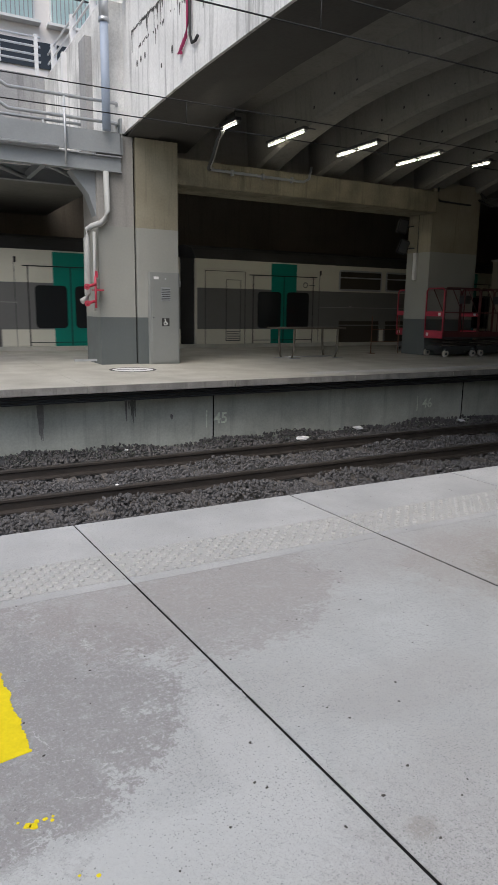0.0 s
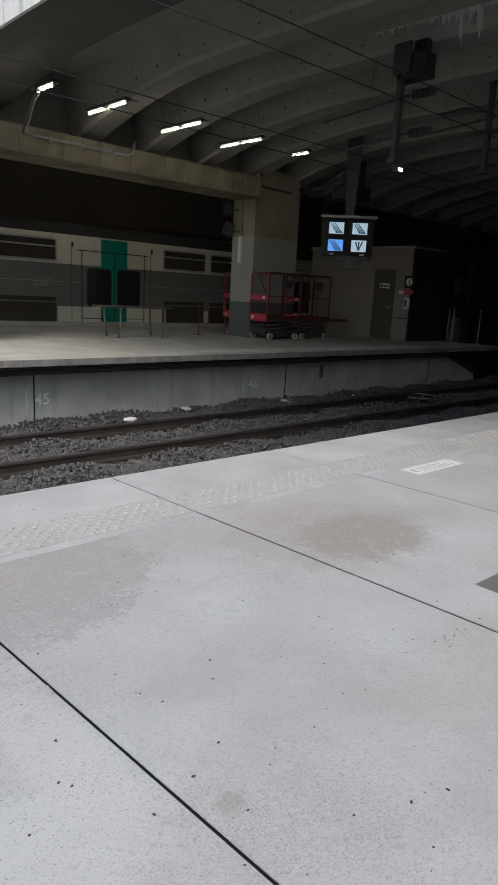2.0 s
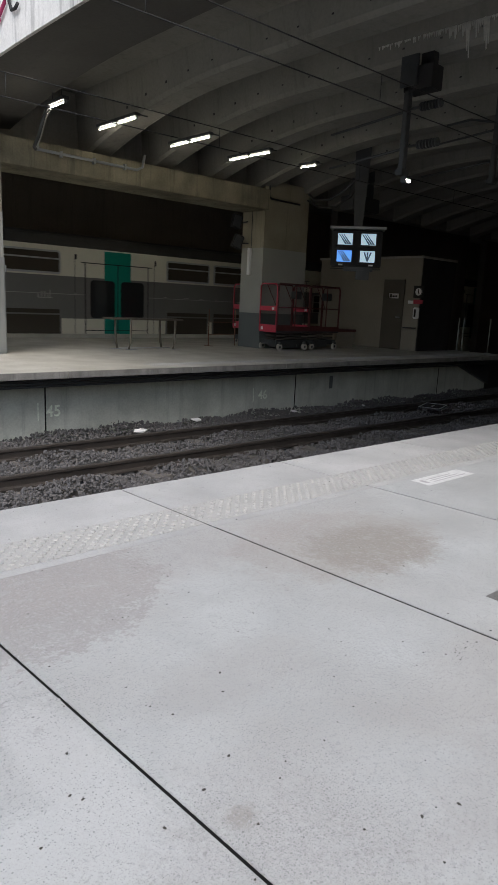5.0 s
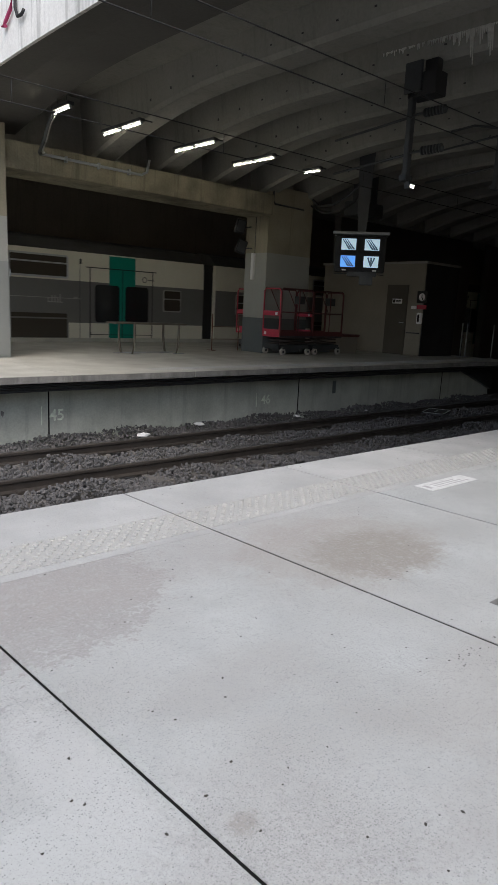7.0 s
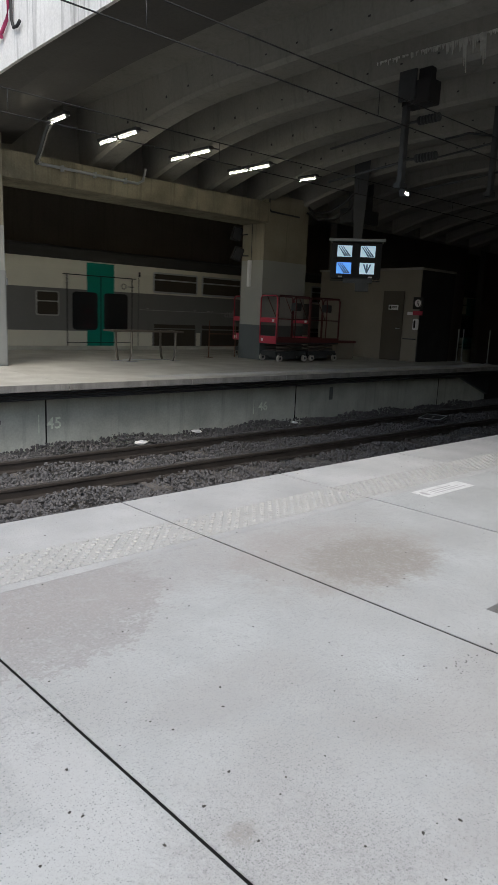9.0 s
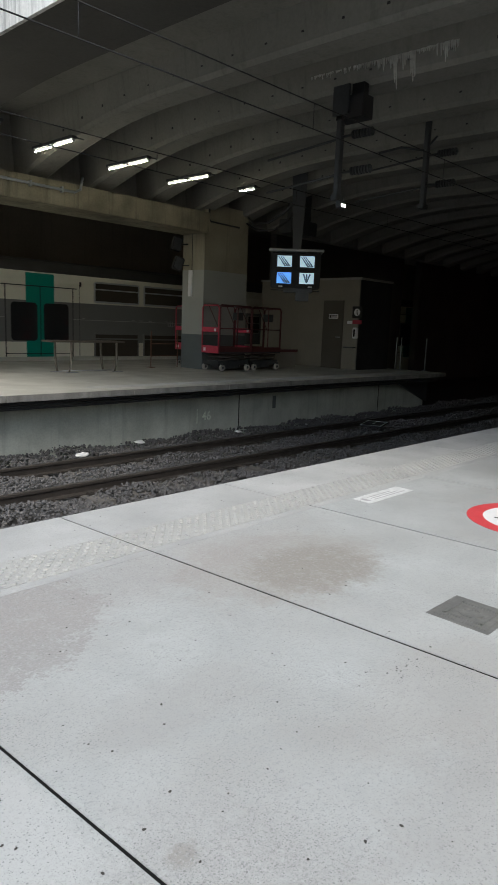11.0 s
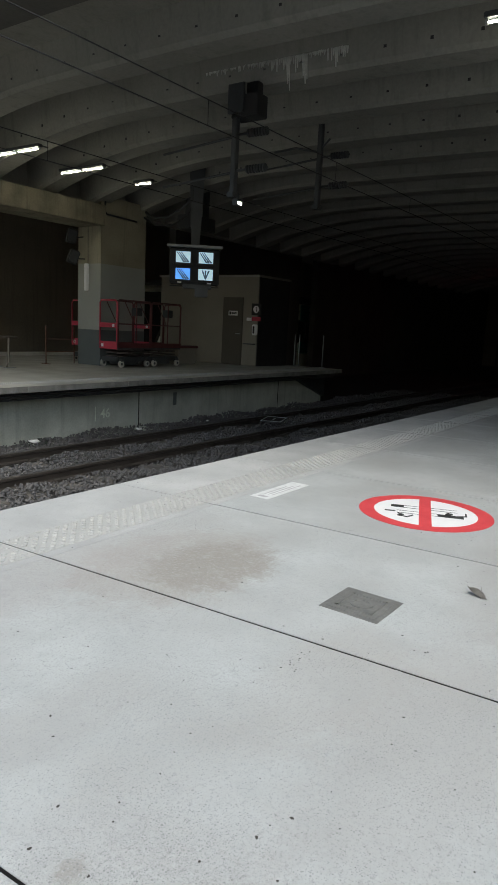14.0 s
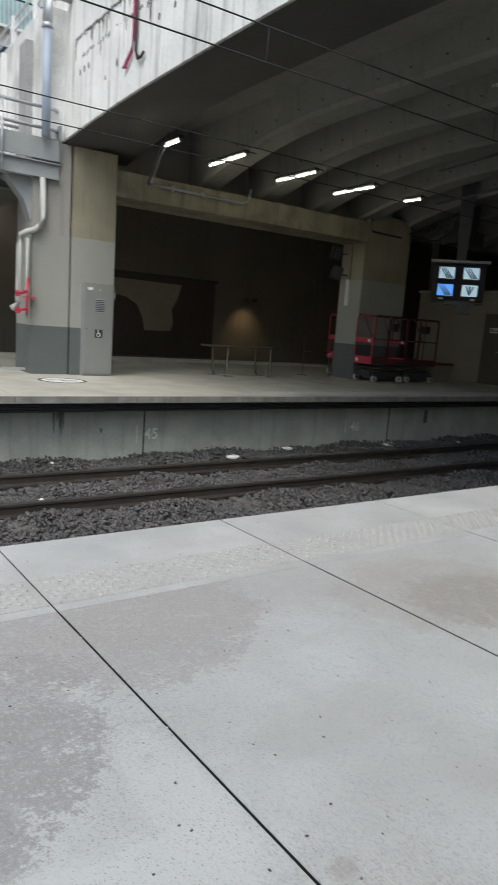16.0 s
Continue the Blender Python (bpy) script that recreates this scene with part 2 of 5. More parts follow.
M_WEATHERED = material("blackened_concrete", (0.82, 0.82, 0.80), 0.88, vary=0.3, cloud=0.9, scale=1.3, fine=30, streak=0.9, bump=0.3, tint=(0.42, 0.42, 0.41))
M_WHITE = material("facade_concrete", (0.80, 0.80, 0.785), 0.85, vary=0.24, cloud=0.6, scale=1.1, fine=30, streak=0.75, bump=0.3, tint=(0.56, 0.56, 0.55))
M_PAINT = material("pillar_paint", (0.32, 0.325, 0.298), 0.6, vary=0.08, scale=1.0, fine=25, bump=0.08)
M_LINTEL = material("stained_lintel_concrete", (0.31, 0.285, 0.205), 0.85, streak=0.7, vary=0.3, cloud=0.9, tint=(0.14, 0.125, 0.09), scale=1.4, fine=25, bump=0.25)
M_PAINTUP = material("pillar_bare_top", (0.32, 0.295, 0.222), 0.75, streak=0.45, vary=0.22, cloud=0.7, tint=(0.19, 0.17, 0.12), scale=1.0, fine=25, bump=0.12)
M_PLINTH = material("pillar_plinth_paint", (0.11, 0.125, 0.125), 0.55, vary=0.1, scale=1.5, fine=25, bump=0.08)
M_RAIL = material("rail_steel", (0.075, 0.065, 0.058), 0.55, metal=0.4, vary=0.3, scale=4, fine=60)
M_RAILTOP = material("rail_head", (0.10, 0.09, 0.08), 0.5, metal=0.5, vary=0.15, scale=6, fine=60)
M_BALLAST = material("ballast_stone", (0.125, 0.12, 0.12), 0.95, vary=0.45, scale=14, fine=60, bump=0.4, tint=(0.07, 0.07, 0.072))
M_BED = material("ballast_bed", (0.07, 0.07, 0.07), 0.95, vary=0.3, scale=8, fine=60, bump=0.5)
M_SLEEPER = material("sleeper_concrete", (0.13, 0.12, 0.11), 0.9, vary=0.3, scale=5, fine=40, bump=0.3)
M_STEEL = material("galvanised_steel", (0.50, 0.52, 0.54), 0.45, metal=0.6, vary=0.12, scale=5, fine=40, bump=0.05)
M_GREYSTEEL = material("grey_painted_steel", (0.30, 0.32, 0.33), 0.5, vary=0.12, scale=2, fine=30, bump=0.05)
M_DARKSTEEL = material("dark_steel", (0.06, 0.065, 0.07), 0.5, metal=0.3, vary=0.2, scale=3, fine=30)
M_BLACK = material("black_rubber", (0.02, 0.02, 0.022), 0.7, vary=0.2)
M_CREAM = material("train_cream_paint", (0.70, 0.68, 0.58), 0.35, vary=0.07, scale=1.5, fine=12, bump=0.02, per_piece=-1)
M_GREY = material("train_grey_paint", (0.16, 0.16, 0.155), 0.4, vary=0.1, scale=1.5, fine=12, bump=0.02, per_piece=-1)
M_TEAL = material("train_teal_paint", (0.0, 0.22, 0.17), 0.35, vary=0.1, scale=1.5, fine=12, bump=0.02, per_piece=-1)
# Near-black, so that the roof looks unlit under the station's lamps.
M_ROOFUNLIT = material("unlit_roof_tone", (0.05, 0.05, 0.05), 0.7, vary=0.2, scale=1.5, fine=12, per_piece=-1)
M_TRIM = material("white_line_film", (0.36, 0.36, 0.335), 0.5, vary=0.1)
M_TAIL = material("red_tail_lens", (1.0, 0.04, 0.02), 0.3, vary=0.0, bump=0, glow=4.0)
M_WIN = glass("tinted_glass")
M_PANE = glass("brown_tinted_glass", (0.06, 0.052, 0.042), 0.12)
M_RED = material("red_paint", (0.50, 0.05, 0.085), 0.45, vary=0.15, scale=4, fine=30)
M_TUBE = material("lit_tube", (1.0, 0.92, 0.74), 0.4, vary=0.0, bump=0, glow=31.0)
M_WALLDARK = material("tunnel_wall", (0.20, 0.175, 0.14), 0.85, vary=0.25, scale=0.6, fine=15, streak=0.3)
M_BOOTH = material("booth_render", (0.25, 0.228, 0.19), 0.8, vary=0.12, scale=1.2, fine=25)
M_DOOR = material("brown_door_paint", (0.085, 0.075, 0.06), 0.5, vary=0.1, scale=2, fine=30)
M_YELLOW = material("yellow_road_paint", (0.75, 0.60, 0.0), 0.7, vary=0.15, scale=12, fine=80, bump=0.2)
M_WHITEPAINT = material("white_sign_film", (0.78, 0.78, 0.78), 0.6, vary=0.06, scale=8, fine=60)
M_REDFILM = material("red_sign_film", (0.62, 0.06, 0.07), 0.6, vary=0.1, scale=8, fine=60)
M_INK = material("black_ink", (0.03, 0.03, 0.03), 0.6, vary=0.1)
M_CHALK = material("chalk_mark", (0.85, 0.90, 0.78), 0.95, vary=0.3, scale=20, fine=90)
M_PLATE = material("cast_iron_cover", (0.20, 0.20, 0.19), 0.6, metal=0.3, vary=0.25, scale=9, fine=60, bump=0.3)

M_SCR1 = material("pale_screen", (0.50, 0.68, 0.82), 0.3, vary=0.35, scale=9, fine=40, bump=0, glow=0.7)
M_SCR2 = material("blue_screen", (0.10, 0.32, 0.85), 0.3, vary=0.35, scale=9, fine=40, bump=0, glow=1.1)
M_SCRDARK = material("screen_shade", (0.05, 0.09, 0.13), 0.4, vary=0.4, scale=12, glow=0.5)
M_CABINET = material("cabinet_grey_paint", (0.23, 0.24, 0.232), 0.45, vary=0.08, scale=2, fine=30, bump=0.03)
M_BENCH = material("bench_slat", (0.12, 0.10, 0.08), 0.5, vary=0.25, scale=5, fine=40)
M_LEG = material("bench_leg_steel", (0.17, 0.15, 0.12), 0.45, metal=0.4, vary=0.2, scale=5, fine=40)
M_WHEEL = material("pale_tyre", (0.50, 0.48, 0.44), 0.7, vary=0.2, scale=8, fine=40)
M_LIFTARM = material("greasy_steel", (0.13, 0.11, 0.10), 0.5, metal=0.4, vary=0.3, scale=6, fine=40)
# Darker copy of red_paint, with the cages' dim light put into its colour.
M_REDDIM = material("dimmed_red_paint", (0.10, 0.024, 0.026), 0.55, vary=0.25, scale=4, fine=30)
M_RUST = material("rusty_bar", (0.18, 0.08, 0.05), 0.8, vary=0.3, scale=8, fine=40)
M_PIPE = material("grey_pipe", (0.42, 0.43, 0.42), 0.5, vary=0.12, scale=3, fine=30)
M_PIPEBLUE = material("blue_grey_pipe", (0.34, 0.40, 0.50), 0.5, vary=0.1, scale=3, fine=30)
M_HOSE = material("magenta_hose", (0.42, 0.04, 0.13), 0.5, vary=0.15)
M_GREYWALL = material("terrace_concrete", (0.38, 0.38, 0.38), 0.9, vary=0.3, scale=1.2, fine=25, streak=0.6)
M_BUILD = material("pale_render", (0.88, 0.84, 0.81), 0.85, vary=0.05, scale=0.6, fine=12)
M_SKYGLASS = glass("greenish_window_glass", (0.50, 0.66, 0.66), 0.1)
M_FADED = material("faded_print", (0.45, 0.45, 0.45), 0.7, vary=0.3, scale=30, fine=90)
M_GRIT = material("dark_grit", (0.06, 0.055, 0.05), 0.9, vary=0.3, scale=20, fine=90)
M_LEAF = material("dry_leaf", (0.24, 0.225, 0.205), 0.8, vary=0.3, scale=30, fine=90)
M_REDLAMP = material("red_signal_lens", (1.0, 0.03, 0.06), 0.3, vary=0.0, bump=0, glow=12.0)

# ---- shape helpers ----


def box(bm, x0, x1, y0, y1, z0, z1, bevel=0.0):
    vs = [bm.verts.new((x, y, z)) for z in (z0, z1) for y in (y0, y1) for x in (x0, x1)]
    fs = [bm.faces.new([vs[i] for i in f]) for f in ((0, 2, 3, 1), (4, 5, 7, 6), (0, 1, 5, 4), (2, 6, 7, 3), (0, 4, 6, 2), (1, 3, 7, 5))]
    if bevel:
        edges = list({e for f in fs for e in f.edges})
        bmesh.ops.bevel(bm, geom=edges, offset=bevel, segments=2, affect="EDGES", clamp_overlap=True)
    return bm


def solid(profile, axis, a, b, bm=None):
    """A profile of (u, v) corners swept from a to b along x or y."""
    bm = bm or bmesh.new()
    place = (lambda u, v, w: (w, u, v)) if axis == "x" else (lambda u, v, w: (u, w, v)) if axis == "y" else (lambda u, v, w: (u, v, w))
    one = [bm.verts.new(place(u, v, a)) for u, v in profile]
    two = [bm.verts.new(place(u, v, b)) for u, v in profile]
    bm.faces.new(one), bm.faces.new(two[::-1])
    for i in range(len(profile)):
        j = (i + 1) % len(profile)
        bm.faces.new((one[j], one[i], two[i], two[j]))
    bmesh.ops.recalc_face_normals(bm, faces=bm.faces)
    return bm


def tube(bm, points, r, sides=10, closed=False):
    """A round bar along points."""
    pts = [Vector(p) for p in points]
    rings = []
    for i, p in enumerate(pts):
        d = (pts[min(i + 1, len(pts) - 1)] - pts[max(i - 1, 0)]).normalized()
        a = d.orthogonal().normalized() if abs(d.z) > 0.98 else d.cross(Vector((0, 0, 1))).normalized()
        c = d.cross(a)
        rings.append([bm.verts.new(p + (a * math.cos(k * math.tau / sides) + c * math.sin(k * math.tau / sides)) * r) for k in range(sides)])
    for one, two in zip(rings, rings[1:]):
        for k in range(sides):
            f = bm.faces.new((one[k], one[(k + 1) % sides], two[(k + 1) % sides], two[k]))
            f.smooth = True
    bm.faces.new(rings[0][::-1]), bm.faces.new(rings[-1])
    return bm


def disc(bm, c, r0, r1, z, axis="z", steps=48, depth=0.0):
    """A ring or full disc."""
    def at(r, k):
        a = k * math.tau / steps
        u, v = r * math.cos(a), r * math.sin(a)
        return (c[0] + u, c[1] + v, z) if axis == "z" else (c[0], c[1] + u, c[2] + v) if axis == "x" else (c[0] + u, c[1], c[2] + v)
    outer = [bm.verts.new(at(r1, k)) for k in range(steps)]
    if r0 > 0:
        inner = [bm.verts.new(at(r0, k)) for k in range(steps)]
        for k in range(steps):
            j = (k + 1) % steps
            bm.faces.new((inner[k], outer[k], outer[j], inner[j]))
    else:
        bm.faces.new(outer)
    if depth:
        r = bmesh.ops.extrude_face_region(bm, geom=list(bm.faces))
        bmesh.ops.translate(bm, vec=(0, 0, -depth) if axis == "z" else (depth, 0, 0) if axis == "x" else (0, depth, 0), verts=[g for g in r["geom"] if isinstance(g, bmesh.types.BMVert)])
        bmesh.ops.recalc_face_normals(bm, faces=bm.faces)
    return bm


def mesh_of(name, bm, mat):
    me = bpy.data.meshes.new(name)
    bm.to_mesh(me)
    bm.free()
    me.materials.append(mat)
    return me


def part(name, bm, mat, parent=None, label=""):
    ob = new(name, mesh_of(name, bm, mat))
    ob.parent = parent
    return tagged(ob, label)


def piece(name, me, parent, at=(0, 0, 0)):
    ob = new(name, me)
    ob.parent = parent
    ob.location = at
    return ob


def thing(name, at, label, category, group="", turn=0.0):
    ob = new(name)
    ob.empty_display_size = 0.1
    ob.matrix_basis = pose(*at, 0, 0, turn)
    return tagged(ob, label, category, group)


def setting(name, bm, mat, label):
    return tagged(part(name, bm, mat), label, kind="structure")


def bx(*a, bevel=0.0):
    return box(bmesh.new(), *a, bevel=bevel)


def rounded(x0, x1, y0, y1, z0, z1, r=0.1):
    """An upright plate with rounded corners."""
    pts = []
    for cx, cz, a in ((x1 - r, z1 - r, 0), (x0 + r, z1 - r, 90), (x0 + r, z0 + r, 180), (x1 - r, z0 + r, 270)):
        pts += [(cx + r * math.cos(radians(a + q)), cz + r * math.sin(radians(a + q))) for q in (0, 30, 60, 90)]
    return solid(pts, "y", y0, y1)


def rounded_x(x0, x1, y, z, a, b):
    """A small upright oval on a face that looks along x."""
    return solid([(y + a * math.cos(k * math.tau / 10), z + b * math.sin(k * math.tau / 10)) for k in range(10)], "x", x0, x1)


def letters(text, size, mat, name, parent, m, depth=0.002, fat=0.0):
    cu = bpy.data.curves.new(name, "FONT")
    cu.body, cu.size, cu.extrude, cu.offset = text, size, depth, fat
    tmp = new(name, cu)
    me = bpy.data.meshes.new_from_object(tmp.evaluated_get(bpy.context.evaluated_depsgraph_get()))
    me.materials.clear()
    me.materials.append(mat)
    bpy.data.objects.remove(tmp)
    ob = new(name, me)
    ob.parent = parent
    ob.matrix_basis = m
    return ob


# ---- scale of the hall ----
# The track, the far platform, the roof and the train are placed to fit the camera's view, in units of HALL metres
# from EYE, the camera's rough position; HALL is picked to suit the rail gauge and the car length.
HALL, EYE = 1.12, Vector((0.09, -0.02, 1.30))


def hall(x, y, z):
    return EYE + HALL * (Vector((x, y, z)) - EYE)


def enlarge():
    """Scales all that has been built so far by HALL about the camera point EYE."""
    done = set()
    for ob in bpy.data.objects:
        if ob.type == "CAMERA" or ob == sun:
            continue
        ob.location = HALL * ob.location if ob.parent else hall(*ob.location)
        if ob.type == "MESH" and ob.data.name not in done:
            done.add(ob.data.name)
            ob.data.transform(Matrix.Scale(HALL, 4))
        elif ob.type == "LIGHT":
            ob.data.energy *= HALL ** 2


# ---- structure ----
EDGE, FAR_EDGE, FAR_TOP, BED, RAIL_TOP = 3.81, 9.21, 0.178, -1.03, -0.80
JOINTS = [-8.3, -6.8, -5.3, -3.75, -2.2, -0.63, 0.912, 2.442, 3.99, 5.655, 7.25, 8.85, 10.45, 12.05, 13.65, 15.25, 16.85, 18.45, 20.05, 21.65, 23.25, 24.85, 26.45]
SKEW = 0.047
RAILS = (7.345, 8.69)


def slab(a, b, ga, gb, y0, y1, z0, z1):
    """A floor piece between two joints, which run slightly askew to the edge."""
    lean = [SKEW * (2.822 - y) for y in (y0, y1)]
    return solid([(a + ga + lean[0], y0), (b - gb + lean[0], y0), (b - gb + lean[1], y1), (a + ga + lean[1], y1)], "z", z0, z1)


def near_platform():
    """The cast platform: a body, and on it edge stones, studded plates and long floor slabs with open joints."""
    base = setting("platform_body", bx(-8, 60, -5.75, EDGE - 0.03, -1.6, -0.004), M_JOINT, "concrete body of the near platform under its slabs")
    part("floor_slab", bx(26.85, 60, -5.75, EDGE, -0.06, 0.0), M_SLAB, base)
    rnd = random.Random(4)
    for a, b in zip(JOINTS, JOINTS[1:]):
        ga, gb = (0.0064 if abs(x - 0.912) < 0.01 else 0.0084 for x in (a, b))
        part("floor_slab", slab(a, b, ga, gb, -5.75, 2.824, -0.06, 0.0), M_SLAB, base)
        bm = slab(a, b, ga * 0.8, gb * 0.8, 3.25, EDGE, -0.16, 0.0)
        bmesh.ops.bevel(bm, geom=[e for e in bm.edges if all(abs(v.co.y - EDGE) < 1e-4 and v.co.z > -0.01 for v in e.verts)], offset=0.012, segments=3, affect="EDGES")
        part("edge_stone", bm, M_EDGE, base)
        part("border_strip", slab(a, b, ga * 0.8, gb * 0.8, 2.829, 2.902, -0.05, -0.001), M_EDGE, base)
        plate = part("tactile_plate", slab(a, b, ga * 0.8, gb * 0.8, 2.905, 3.249, -0.05, 0.0), M_TACT, base)
        verts, faces = [], []
        n = int((b - a - 0.05) / 0.074)
        for i in range(n):
            for j in range(9):
                x, y = a + 0.04 + (i + 0.5 * (j % 2)) * 0.074, 2.927 + j * 0.0378
                x += SKEW * (2.822 - y)
                if rnd.random() < 0.03:
                    continue
                o, wear = len(verts), rnd.uniform(0.6, 1.0)
                for r, z in ((0.017, 0.0), (0.016, 0.0065), (0.010, 0.009)):
                    verts += [(x + r * math.cos(k * math.tau / 10), y + r * math.sin(k * math.tau / 10), z * wear) for k in range(10)]
                for q in (0, 10):
                    faces += [(o + q + k, o + q + (k + 1) % 10, o + q + 10 + (k + 1) % 10, o + q + 10 + k) for k in range(10)]
                faces.append(tuple(o + 20 + k for k in range(10)))
        me = bpy.data.meshes.new("studs")
        me.from_pydata(verts, [], faces)
        me.materials.append(M_TACT)
        studs = new("studs", me)
        studs.parent = plate
        studs["kind"] = "stuff"
    setting("platform_face", bx(-8, 26.5, EDGE - 0.24, EDGE - 0.12, -1.6, -0.161), M_FARWALL, "grey concrete side of the near platform below its edge")


def track():
    setting("ground", bx(-7, 60, 3.4, 17.0, BED - 0.3, BED), M_BED, "dark gravelly bed under the track ballast")
    rnd = np.random.default_rng(3)
    n = 74000
    u = rnd.random(n)
    x = -1.0 + 27.0 * u ** 1.6
    y = 5.7 + rnd.random(n) * 4.3
    heap = 0.05 * np.sin(x * 1.7 + 1) * np.sin(y * 2.3) + 0.03 * np.sin(x * 4.1 + y * 3.3)
    heap += np.where(y > 8.9, 0.06 * (y - 8.9), 0) + 0.10 * np.exp(-((x - 3.75) / 0.7) ** 2 - ((y - 6.95) / 0.3) ** 2)
    z = BED + 0.035 + 0.06 * rnd.random(n) + np.maximum(heap, -0.03)
    keep = (abs(y - RAILS[0]) > 0.10) & (abs(y - RAILS[1]) > 0.10)
    x, y, z = x[keep], y[keep], z[keep]
    n = len(x)
    phi = (1 + 5 ** 0.5) / 2
    ico = np.array([(-1, phi, 0), (1, phi, 0), (-1, -phi, 0), (1, -phi, 0), (0, -1, phi), (0, 1, phi), (0, -1, -phi), (0, 1, -phi), (phi, 0, -1), (phi, 0, 1), (-phi, 0, -1), (-phi, 0, 1)]) / 1.9
    tri = np.array([(0, 11, 5), (0, 5, 1), (0, 1, 7), (0, 7, 10), (0, 10, 11), (1, 5, 9), (5, 11, 4), (11, 10, 2), (10, 7, 6), (7, 1, 8), (3, 9, 4), (3, 4, 2), (3, 2, 6), (3, 6, 8), (3, 8, 9), (4, 9, 5), (2, 4, 11), (6, 2, 10), (8, 6, 7), (9, 8, 1)])
    size = (0.011 + 0.016 * rnd.random(n) ** 1.5) * (1 + x / 40)
    v = ico[None] * (0.65 + 0.6 * rnd.random((n, 12, 1)))
    v *= (size[:, None] * (0.7 + 0.6 * rnd.random((n, 3))))[:, None, :]
    a = rnd.random(n) * math.tau
    c, s = np.cos(a)[:, None], np.sin(a)[:, None]
    v = np.stack([v[..., 0] * c - v[..., 1] * s, v[..., 0] * s + v[..., 1] * c, v[..., 2]], -1)
    v += np.stack([x, y, z], -1)[:, None]
    f = tri[None] + (np.arange(n) * 12)[:, None, None]
    me = bpy.data.meshes.new("ballast")
    me.from_pydata(v.reshape(-1, 3).tolist(), [], f.reshape(-1, 3).tolist())
    me.materials.append(M_BALLAST)
    tagged(new("ballast", me), "loose dark grey crushed stone ballast round the rails", "ballast", kind="stuff")
    prof = [(-0.07, -0.16), (0.07, -0.16), (0.07, -0.145), (0.012, -0.125), (0.012, -0.05), (0.035, -0.035), (0.035, -0.006), (0.028, 0), (-0.028, 0), (-0.035, -0.006), (-0.035, -0.035), (-0.012, -0.05), (-0.012, -0.125), (-0.07, -0.145)]
    for y in RAILS:
        rail = thing("rail", (0, y, RAIL_TOP), "long rusty brown steel running rail lying on sleepers", "rail", "rails of the track")
        part("rail_profile", solid(prof, "x", -7, 60), M_RAIL, rail)
        part("running_band", bx(-7, 60, -0.026, 0.026, -0.002, 0.0015), M_RAILTOP, rail, "bare worn steel running band")
    sl = mesh_of("sleeper_block", solid([(-1.2, -0.2), (1.2, -0.2), (1.17, 0), (0.5, 0), (0.42, -0.03), (-0.42, -0.03), (-0.5, 0), (-1.17, 0)], "x", -0.13, 0.13), M_SLEEPER)
    clip = mesh_of("rail_clip", bx(-0.05, 0.05, -0.04, 0.04, 0.0, 0.045, bevel=0.008), M_RAIL)
    for i in range(46):
        x = 0.1 + i * 0.6
        ob = thing("sleeper", (x, 0.5 * (RAILS[0] + RAILS[1]), RAIL_TOP - 0.16), "weathered concrete sleeper half buried in ballast", "sleeper", "sleepers of the track")
        piece("sleeper_block", sl, ob)
        for d in (-0.79, -0.55, 0.55, 0.79):
            piece("rail_clip", clip, ob, (0, d, 0))


